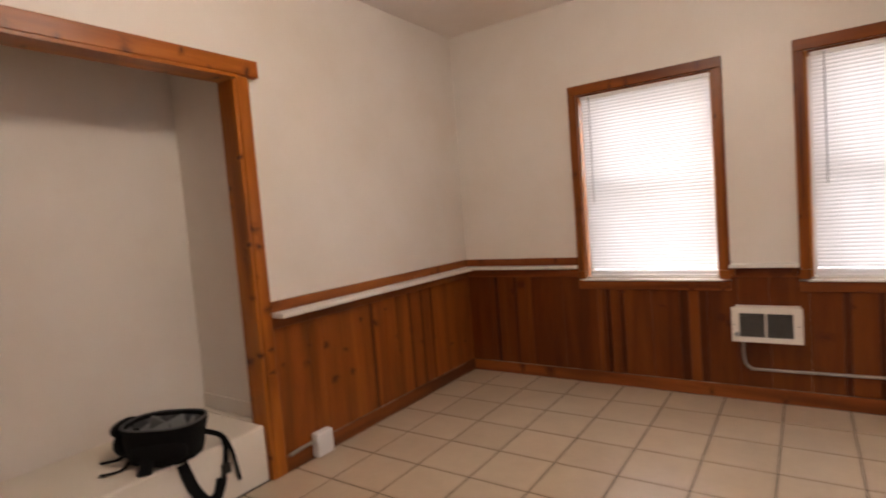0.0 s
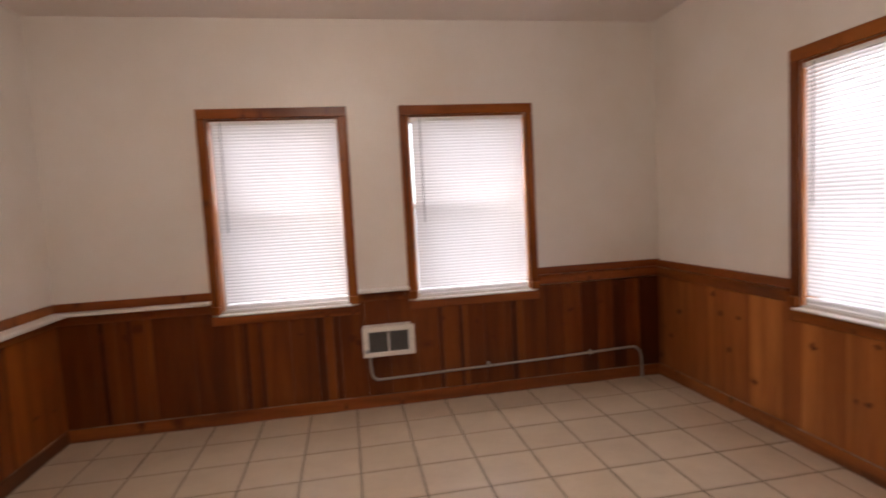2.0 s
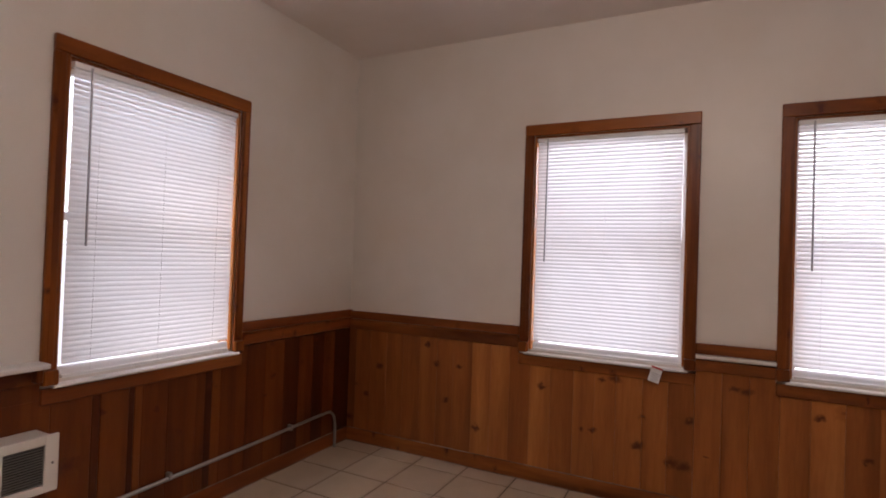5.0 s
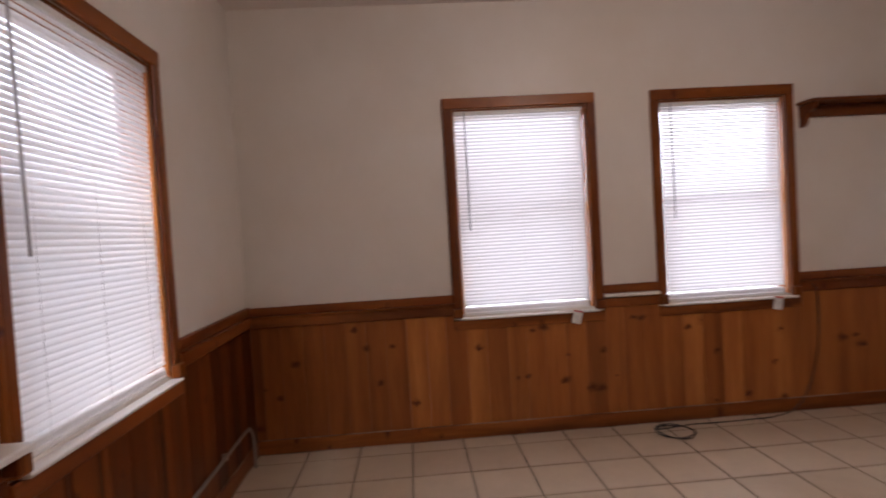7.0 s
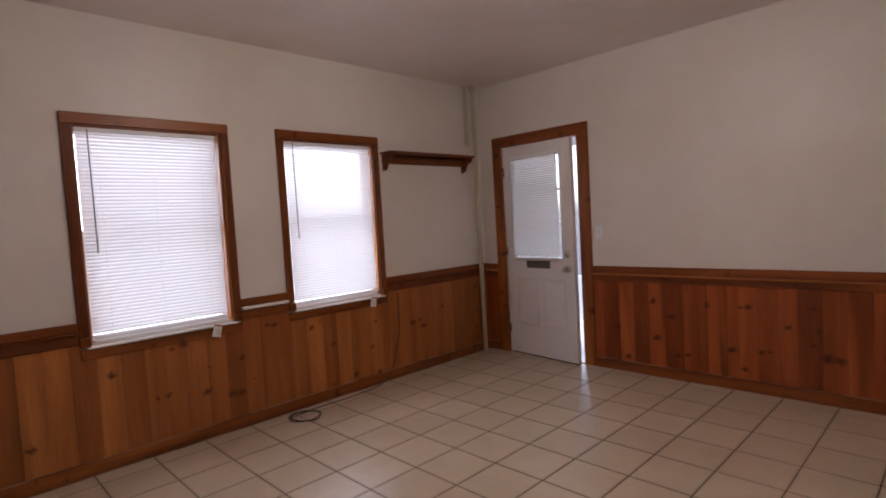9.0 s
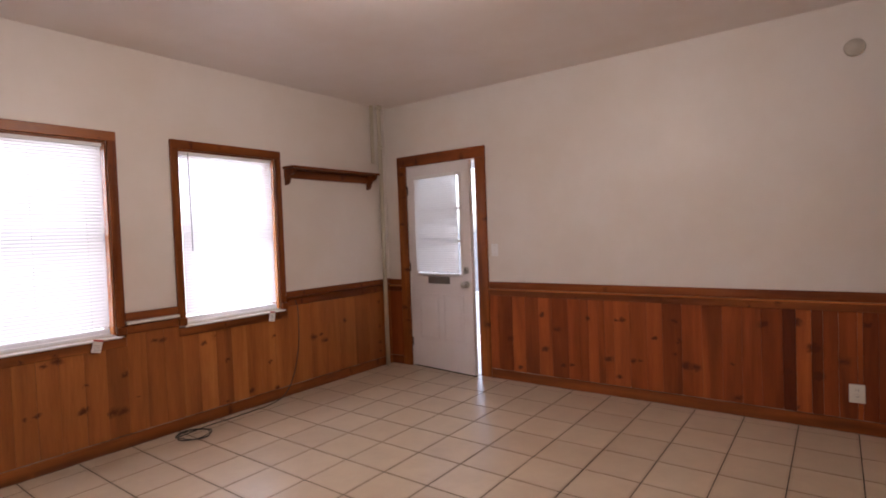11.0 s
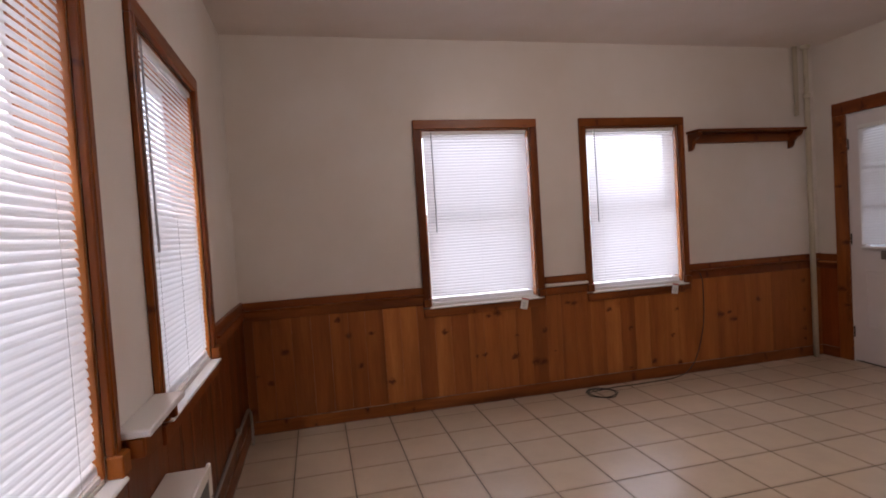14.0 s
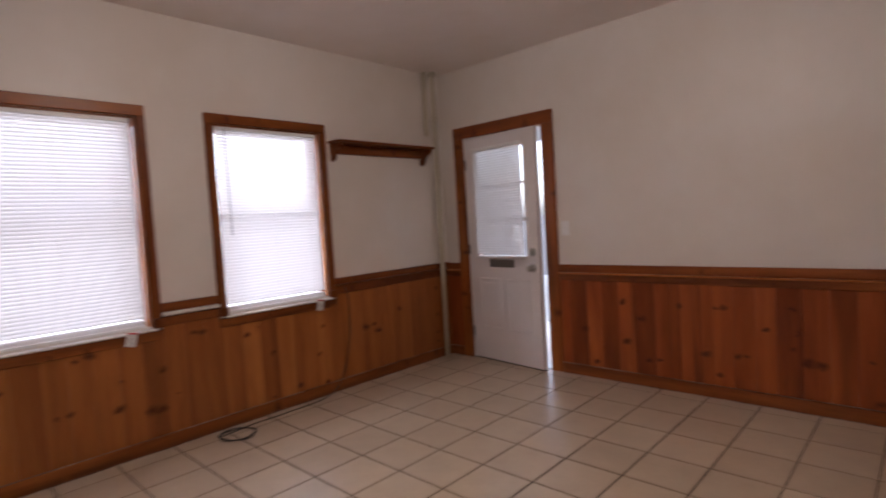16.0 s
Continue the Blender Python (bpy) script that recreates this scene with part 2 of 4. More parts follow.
FABRIC = mat("black_nylon", (0.004, 0.004, 0.0045), 0.95)
FABRIC.node_tree.nodes["Principled BSDF"].inputs["Specular IOR Level"].default_value = 0.2
v_ = coords(FABRIC)
bump(FABRIC, noise_tex(FABRIC, v_, 500, 2), 0.4, 0.002)
LINING = mat("grey_lining", (0.09, 0.095, 0.1), 0.85)
lk(LINING, ramp(LINING, noise_tex(LINING, coords(LINING), 18, 3), [(0.35, (0.04, 0.043, 0.045)), (0.7, (0.15, 0.155, 0.16))]), LINING.node_tree.nodes["Principled BSDF"].inputs["Base Color"])

PALELINING = mat("pale_grey_lining", (0.15, 0.155, 0.15), 0.85)

SLAT = mat("blind_vinyl", (0.82, 0.812, 0.815), 0.4)
tr = nd(SLAT, "ShaderNodeBsdfTranslucent")
tr.inputs["Color"].default_value = (0.85, 0.84, 0.84, 1)
mx = nd(SLAT, "ShaderNodeMixShader")
mx.inputs[0].default_value = 0.23
lk(SLAT, SLAT.node_tree.nodes["Principled BSDF"].outputs[0], mx.inputs[1])
lk(SLAT, tr.outputs[0], mx.inputs[2])
lk(SLAT, mx.outputs[0], SLAT.node_tree.nodes["Material Output"].inputs["Surface"])

GLASS = mat("window_glass", (1, 1, 1), 0.02)
GLASS.node_tree.nodes["Principled BSDF"].inputs["Transmission Weight"].default_value = 1.0
GLASS.node_tree.nodes["Principled BSDF"].inputs["IOR"].default_value = 1.45

TILE = mat("ceramic_tile", rough=0.28)
tv = coords(TILE, (1, 1, 1), True)
t1 = noise_tex(TILE, tv, 5, 5, 0.6)
t2 = noise_tex(TILE, tv, 38, 4, 0.6)
tc = ramp(TILE, t1, [(0.28, (0.475, 0.378, 0.275)), (0.5, (0.515, 0.413, 0.300)), (0.72, (0.555, 0.45, 0.33))])
tc = mix(TILE, "MULTIPLY", 0.5, tc, ramp(TILE, t2, [(0.25, (0.95, 0.93, 0.91)), (0.65, (1, 1, 1))]))
ti = nd(TILE, "ShaderNodeObjectInfo")
tc = mix(TILE, "MULTIPLY", 1.0, tc, ramp(TILE, ti.outputs["Random"], [(0, (0.92, 0.905, 0.89)), (1, (1.03, 1.03, 1.03))]))
te = nd(TILE, "ShaderNodeSeparateXYZ")
lk(TILE, coords(TILE), te.inputs[0])
edge = []
for k in range(2):
    ab = nd(TILE, "ShaderNodeMath")
    ab.operation = "ABSOLUTE"
    lk(TILE, te.outputs[k], ab.inputs[0])
    edge.append(ab.outputs[0])
mxm = nd(TILE, "ShaderNodeMath")
mxm.operation = "MAXIMUM"
lk(TILE, edge[0], mxm.inputs[0])
lk(TILE, edge[1], mxm.inputs[1])
wav = nd(TILE, "ShaderNodeMath")
wav.operation = "MULTIPLY_ADD"
wav.inputs[1].default_value = 0.022
lk(TILE, noise_tex(TILE, tv, 11, 3), wav.inputs[0])
lk(TILE, mxm.outputs[0], wav.inputs[2])
tc = mix(TILE, "MULTIPLY", 1.0, tc, ramp(TILE, wav.outputs[0], [(0.146, (1, 1, 1)), (0.168, (0.82, 0.78, 0.74))]))
lk(TILE, tc, TILE.node_tree.nodes["Principled BSDF"].inputs["Base Color"])
bump(TILE, noise_tex(TILE, tv, 4, 1, 0.3), 0.02, 0.002)
TILE.node_tree.nodes["Principled BSDF"].inputs["Specular IOR Level"].default_value = 0.5



def grout(name, dark, light):
    """Dirty grout, lighter towards the north end of the room."""
    m = mat(name, rough=0.9)
    v = coords(m)
    patch = noise_tex(m, v, 1.9, 3)
    sep = nd(m, "ShaderNodeSeparateXYZ")
    lk(m, v, sep.inputs[0])
    far = nd(m, "ShaderNodeMapRange")
    far.inputs["From Min"].default_value, far.inputs["From Max"].default_value = 2.4, 4.0
    lk(m, sep.outputs[1], far.inputs["Value"])
    graded = mix(m, "MIX", far.outputs[0], (*dark, 1), (*light, 1))
    c = mix(m, "MULTIPLY", 1.0, graded, ramp(m, patch, [(0.35, (0.75, 0.75, 0.75)), (0.68, (1.8, 1.8, 1.8))]))
    lk(m, c, m.node_tree.nodes["Principled BSDF"].inputs["Base Color"])
    return m


GROUT = grout("grout", (0.013, 0.009, 0.007), (0.075, 0.062, 0.046))

GROUND = painted("concrete", (0.42, 0.41, 0.39), 0.85, stain=(0.8, 0.8, 0.8), grain=40)
SIDING = painted("siding_paint", (0.78, 0.79, 0.77), 0.6)
TARMAC = painted("asphalt", (0.055, 0.055, 0.058), 0.85)

# ---- mesh helpers ----
def addbox(bm, lo, hi, bev=0.0):
    lo, hi = [min(a, b) for a, b in zip(lo, hi)], [max(a, b) for a, b in zip(lo, hi)]
    c = [(a + b) / 2 for a, b in zip(lo, hi)]
    d = [max(b - a, 1e-4) for a, b in zip(lo, hi)]
    r = bmesh.ops.create_cube(bm, size=1.0, matrix=Matrix.Translation(c) @ Matrix.Diagonal((*d, 1)))
    if bev:
        es = list({e for v in r["verts"] for e in v.link_edges})
        bmesh.ops.bevel(bm, geom=es, offset=min(bev, min(d) * 0.45), segments=1, affect="EDGES", profile=0.5)
    return r["verts"]


def cyl(bm, a, b, r, n=16, r2=None):
    a, b = Vector(a), Vector(b)
    q = (b - a).to_track_quat("Z", "Y").to_matrix().to_4x4()
    bmesh.ops.create_cone(bm, cap_ends=True, segments=n, radius1=r, radius2=r if r2 is None else r2, depth=(b - a).length,
                          matrix=Matrix.Translation((a + b) / 2) @ q)


def tube(bm, pts, r, n=8):
    """A round rod along a smoothed line of points."""
    pts = smooth(pts)
    rings, side = [], Vector((0.3, 0.2, 1)).normalized()
    for i, p in enumerate(pts):
        d = (pts[min(i + 1, len(pts) - 1)] - pts[max(i - 1, 0)]).normalized()
        side = (side - d * side.dot(d))
        side = side.normalized() if side.length > 1e-4 else d.orthogonal().normalized()
        up = d.cross(side)
        rings.append([bm.verts.new(p + (side * math.cos(k * math.tau / n) + up * math.sin(k * math.tau / n)) * r) for k in range(n)])
    for p, q in zip(rings, rings[1:]):
        for k in range(n):
            bm.faces.new((p[k], p[(k + 1) % n], q[(k + 1) % n], q[k]))
    bm.faces.new(rings[0][::-1])
    bm.faces.new(rings[-1])


def ribbon(bm, pts, side, width, thick):
    """A flat strap along a line of points."""
    pts, side = smooth(pts), Vector(side).normalized()
    rings = []
    for i, p in enumerate(pts):
        d = (pts[min(i + 1, len(pts) - 1)] - pts[max(i - 1, 0)]).normalized()
        s = (side - d * side.dot(d)).normalized()
        u = d.cross(s)
        rings.append([bm.verts.new(p + s * a * width / 2 + u * b * thick / 2) for a, b in ((-1, -1), (1, -1), (1, 1), (-1, 1))])
    for p, q in zip(rings, rings[1:]):
        for k in range(4):
            bm.faces.new((p[k], p[(k + 1) % 4], q[(k + 1) % 4], q[k]))
    bm.faces.new(rings[0][::-1])
    bm.faces.new(rings[-1])


def smooth(pts, n=6):
    pts = [Vector(p) for p in pts]
    if len(pts) < 3:
        return pts
    ext = [pts[0] * 2 - pts[1], *pts, pts[-1] * 2 - pts[-2]]
    out = []
    for a, b, c, d in zip(ext, ext[1:], ext[2:], ext[3:]):
        for k in range(n):
            t = k / n
            out.append(0.5 * (2 * b + (c - a) * t + (2 * a - 5 * b + 4 * c - d) * t * t + (3 * b - a - 3 * c + d) * t ** 3))
    return out + [pts[-1]]


def part(name, bm, material, parent=None, label="", shade=False):
    bmesh.ops.recalc_face_normals(bm, faces=bm.faces)
    me = bpy.data.meshes.new(name)
    bm.to_mesh(me)
    bm.free()
    if material:
        me.materials.append(material)
    if shade:
        me.shade_smooth()
    ob = new(name, me)
    if parent:
        ob.parent = parent
        ob.matrix_parent_inverse = parent.matrix_world.inverted()
    if label:
        ob["label"] = label
    return ob


def thing(name, at, label="", category="", group="", kind=""):
    ob = new(name)
    ob.location = at
    ob.empty_display_size = 0.1
    ob.matrix_world = Matrix.Translation(at)
    return tagged(ob, label, category, group, kind)


def boxpart(name, lo, hi, material, parent, bev=0.003, label=""):
    bm = bmesh.new()
    addbox(bm, lo, hi, bev)
    return part(name, bm, material, parent, label)


# The room: east wall at XC, west at XA, north at YB, south at YD, ceiling at ZC.
XA, XC, YD, YB, ZC = -3.12, 1.10, 0.215, 5.06, 2.685
WALL = {"n": ("x", YB, -1), "e": ("y", XC, -1), "s": ("x", YD, 1), "w": ("y", XA, 1)}


def wp(side, u, d, z):
    """A place on a wall: u along it, d out of it into the room."""
    axis, at, sign = WALL[side]
    return (u, at + sign * d, z) if axis == "x" else (at + sign * d, u, z)


def wbox(bm, side, u0, u1, d0, d1, z0, z1, bev=0.0):
    addbox(bm, wp(side, u0, d0, z0), wp(side, u1, d1, z1), bev)


def wpart(name, side, u0, u1, d0, d1, z0, z1, material, parent, bev=0.002, label=""):
    bm = bmesh.new()
    wbox(bm, side, u0, u1, d0, d1, z0, z1, bev)
    return part(name, bm, material, parent, label)


# ---- walls, floor, ceiling ----
WINS = {"n": [(-2.115, -1.26), (-0.795, 0.060)], "e": [(1.612, 2.440), (2.905, 3.748)]}
WZ0, WZ1 = 0.765, 2.037
THICK = 0.16
DOOR = (-0.035, 0.812, 2.047)


def wall(name, side, u0, u1, holes, label, thick=THICK):
    bm = bmesh.new()
    at = u0
    for a, b, z0, z1 in sorted(holes):
        wbox(bm, side, at, a, -thick, 0, 0, ZC)
        wbox(bm, side, a, b, -thick, 0, z1, ZC)
        if z0 > 0:
            wbox(bm, side, a, b, -thick, 0, 0, z0)
        at = b
    wbox(bm, side, at, u1, -thick, 0, 0, ZC)
    return tagged(part(name, bm, PAINT), label, "wall", kind="structure")


wall("wall_north", "n", XA - THICK, XC + THICK, [(a, b, WZ0, WZ1) for a, b in WINS["n"]], "cream painted plaster wall with two windows above pine wainscot")
wall("wall_east", "e", YD, YB, [(a, b, WZ0, WZ1) for a, b in WINS["e"]], "cream painted plaster wall with two windows above pine wainscot")
wall("wall_south", "s", XA - THICK, XC + THICK, [(DOOR[0], DOOR[1], 0, DOOR[2])], "cream painted plaster wall with the entrance door")
TW = 0.10
ALC = (0.40, 3.03, 2.048)
wall("wall_west", "w", YD, YB, [(ALC[0], ALC[1], 0, ALC[2])], "cream painted plaster wall with a wide wood-framed alcove", TW)

XBACK = -3.72
bm = bmesh.new()
addbox(bm, (XBACK - 0.1, ALC[0] - 0.1, 0), (XBACK, ALC[1] + 0.1, ZC))
addbox(bm, (XBACK, ALC[1] + 0.028, 0), (XA - TW, ALC[1] + 0.1, ZC))
addbox(bm, (XBACK, ALC[0] - 0.1, 0), (XA - TW, ALC[0] - 0.028, ZC))
tagged(part("alcove_wall", bm, PAINT), "cream painted back and side walls of the alcove", "wall", kind="structure")
bm = bmesh.new()
addbox(bm, (XBACK - 0.1, YD - THICK, ZC), (XC + THICK, YB + THICK, ZC + 0.12))
# unseen slab over the alcove, added to bounce light back into it
addbox(bm, (XBACK, ALC[0] - 0.026, 2.22), (XA - TW, ALC[1] + 0.026, 2.26))
tagged(part("ceiling", bm, CEIL), "smooth off-white painted ceiling", "ceiling", kind="structure")

floor = boxpart("floor", (XBACK - 0.1, YD - THICK, -0.15), (XC + THICK, YB + THICK, -0.0018), GROUT, None, 0)
tagged(floor, "beige ceramic tile floor with dark grout lines", "floor", kind="structure")


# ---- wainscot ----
# Each wall's copy of the pine, its light level included in the colour.
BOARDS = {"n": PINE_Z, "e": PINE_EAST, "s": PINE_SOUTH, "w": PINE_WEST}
# Each wall's boards: where one ends, and its tone from dark heartwood (0) to pale sapwood (1).
# East tones past 4.1 are lowered to carry the corner's shade.
PLANKS = {
    "e": [(0.40, 0.36), (0.58, 0.40), (0.76, 0.42), (0.965, 0.46), (1.115, 0.5), (1.31, 0.5), (1.54, 0.55), (1.69, 0.55), (1.83, 0.62), (1.957, 0.54),
          (2.087, 0.68), (2.216, 0.36), (2.35, 0.7), (2.475, 0.55), (2.605, 0.43), (2.726, 0.46), (2.85, 0.55), (2.976, 0.47), (3.103, 0.53), (3.24, 0.6),
          (3.357, 0.5), (3.474, 0.6), (3.606, 0.36), (3.73, 0.8), (3.857, 0.4), (3.98, 0.7), (4.103, 0.72), (4.233, 0.36), (4.35, 0.38), (4.476, 0.4),
          (4.604, 0.32), (4.733, 0.32), (4.865, 0.34), (4.985, 0.3), (5.06, 0.2)],
    "s": [(-3.055, 0.36), (-3.003, 0.2), (-2.936, 0.42), (-2.86, 0.32), (-2.832, 0.66), (-2.738, 0.45), (-2.657, 0.4), (-2.597, 0.2), (-2.512, 0.66), (-2.44, 0.14),
          (-2.315, 0.44), (-2.198, 0.46), (-2.074, 0.5), (-1.943, 0.55), (-1.805, 0.52), (-1.67, 0.35), (-1.553, 0.52), (-1.426, 0.48), (-1.299, 0.6), (-1.225, 0.56),
          (-1.175, 0.4), (-1.089, 0.64), (-1.019, 0.4), (-0.911, 0.44), (-0.768, 0.33), (-0.641, 0.64), (-0.51, 0.32), (-0.382, 0.6), (-0.236, 0.32), (-0.15, 0.46), (1.10, 0.36)],
    "w": [(3.343, 0.68), (3.432, 0.62), (3.611, 0.66), (3.838, 0.7), (3.872, 0.22), (3.985, 0.6), (4.095, 0.66), (4.12, 0.3), (4.235, 0.68), (4.262, 0.16),
          (4.37, 0.64), (4.398, 0.14), (4.491, 0.52), (4.515, 0.24), (4.80, 0.6), (5.06, 0.56)],
    "n": [(-2.914, 0.36), (-2.87, 0.5), (-2.838, 0.16), (-2.769, 0.54), (-2.70, 0.54), (-2.675, 0.22), (-2.60, 0.5), (-2.552, 0.64), (-2.30, 0.34), (-2.045, 0.38),
          (-2.014, 0.68), (-1.983, 0.34), (-1.958, 0.12), (-1.889, 0.58), (-1.864, 0.22), (-1.68, 0.55), (-1.504, 0.53), (-1.452, 0.16), (-1.39, 0.7), (-1.345, 0.18),
          (-1.172, 0.44), (-1.006, 0.46), (-0.809, 0.5), (-0.653, 0.54), (-0.62, 0.18), (-0.498, 0.6), (-0.472, 0.18), (-0.436, 0.62), (-0.311, 0.43), (-0.156, 0.48),
          (-0.104, 0.56), (-0.064, 0.14), (-0.01, 0.64), (0.158, 0.46), (0.297, 0.4), (0.445, 0.48), (0.574, 0.2), (0.702, 0.5), (0.811, 0.15), (0.919, 0.5), (1.10, 0.12)],
}
# Each wall's larger knots: where along it, how high, and how wide.
KNOTS = {
    "e": [(4.783, 0.54, 0.026), (4.35, 0.607, 0.022), (4.277, 0.385, 0.02), (4.185, 0.617, 0.016), (4.07, 0.244, 0.026), (3.655, 0.56, 0.024), (4.42, 0.72, 0.02),
          (4.887, 0.337, 0.02), (3.244, 0.661, 0.03), (3.32, 0.642, 0.02), (3.42, 0.357, 0.014), (3.365, 0.354, 0.018), (3.098, 0.475, 0.016), (3.118, 0.318, 0.026),
          (2.951, 0.257, 0.034), (2.891, 0.25, 0.03), (2.87, 0.489, 0.022), (2.666, 0.684, 0.022), (2.616, 0.679, 0.024), (2.79, 0.322, 0.012), (2.31, 0.6, 0.02),
          (2.13, 0.43, 0.018), (1.28, 0.46, 0.036), (1.19, 0.47, 0.018), (0.90, 0.55, 0.026), (1.75, 0.33, 0.016), (1.69, 0.10, 0.022), (1.93, 0.14, 0.022), (1.70, 0.54, 0.016)],
    "s": [(-0.36, 0.385, 0.03), (-0.70, 0.32, 0.032), (-1.088, 0.614, 0.022), (-1.321, 0.615, 0.016), (-1.368, 0.619, 0.022), (-1.611, 0.493, 0.02), (-1.79, 0.492, 0.02),
          (-1.257, 0.296, 0.034), (-1.447, 0.301, 0.02), (-1.502, 0.312, 0.016), (-1.338, 0.161, 0.02), (-1.83, 0.31, 0.032), (-1.90, 0.306, 0.03), (-2.14, 0.36, 0.018),
          (-2.168, 0.12, 0.024), (-0.864, 0.197, 0.024), (-0.946, 0.209, 0.024), (-0.814, 0.5, 0.03), (-0.677, 0.616, 0.022), (-2.33, 0.657, 0.026), (-0.45, 0.131, 0.022),
          (-2.514, 0.68, 0.032), (-2.471, 0.348, 0.03), (-2.633, 0.34, 0.03), (-2.605, 0.52, 0.034), (-2.499, 0.114, 0.026), (-2.882, 0.69, 0.022)],
    "w": [(3.333, 0.627, 0.016), (3.456, 0.597, 0.024), (3.761, 0.68, 0.018), (3.875, 0.633, 0.026), (4.25, 0.52, 0.022), (4.385, 0.70, 0.022), (3.994, 0.70, 0.014),
          (3.504, 0.382, 0.034), (3.65, 0.386, 0.024), (3.609, 0.531, 0.016), (3.547, 0.658, 0.016), (3.83, 0.327, 0.024), (3.15, 0.568, 0.014), (4.109, 0.403, 0.016),
          (4.51, 0.395, 0.018), (4.356, 0.397, 0.016)],
    "n": [(-2.855, 0.67, 0.024), (-2.845, 0.49, 0.026), (-2.70, 0.65, 0.026), (-1.875, 0.66, 0.024), (-1.613, 0.571, 0.016), (-1.651, 0.665, 0.014), (-1.275, 0.511, 0.03),
          (-1.22, 0.475, 0.022), (-0.62, 0.595, 0.018), (-0.08, 0.603, 0.026), (-0.24, 0.418, 0.014), (-0.369, 0.553, 0.02), (0.36, 0.575, 0.026), (0.347, 0.75, 0.018),
          (0.593, 0.61, 0.02), (0.73, 0.74, 0.02), (0.863, 0.591, 0.02), (0.303, 0.466, 0.014)],
}


def boards(grp, side, u0, u1, gaps, z0=0.088, top=0.775, under=0.70):
    """The boards of one wall from u0 to u1; below a window they end under its apron."""
    rnd = random.Random("nesw".index(side))
    u = u0
    for end, tone in PLANKS[side]:
        a, b = u + 0.0003, min(end, u1) - 0.0003
        if b - a < 0.01:
            continue
        u = min(end, u1)
        c = wp(side, (a + b) / 2, 0, 0.4)
        thick = 0.016 + rnd.uniform(-0.0007, 0.0007)
        spans = [(a, b)]
        for p, q in gaps:
            spans = [(m, n) for x, y in spans for m, n in ((x, min(y, p)), (max(x, q), y)) if n - m > 0.004]
        bm = bmesh.new()
        if spans == [(a, b)]:
            wbox(bm, side, a, b, 0, thick, z0, top, 0.0009 if side == "e" else 0.0016)
        else:
            wbox(bm, side, a, b, 0, thick, z0, under, 0.0009 if side == "e" else 0.0016)
            for m, n in spans:
                wbox(bm, side, m, n, 0, thick, under, top, 0.0)
        bmesh.ops.translate(bm, verts=bm.verts, vec=-Vector(c))
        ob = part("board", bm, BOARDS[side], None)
        ob.location = c
        ob.parent = grp
        ob["tone"] = 0.5 + (tone - 0.5) * (0.7 if side == "e" else 1.0) + rnd.uniform(-0.02, 0.02)
        near = [(k[0] - (a + b) / 2, k[1] - 0.4, 0.64 / k[2]) for k in KNOTS[side] if a - k[2] < k[0] < b + k[2]][:3]
        for key, k in zip(("knot_a", "knot_b", "knot_c"), near + [(9.0, 9.0, 1.0)] * 3):
            ob[key] = [float(v) for v in k]


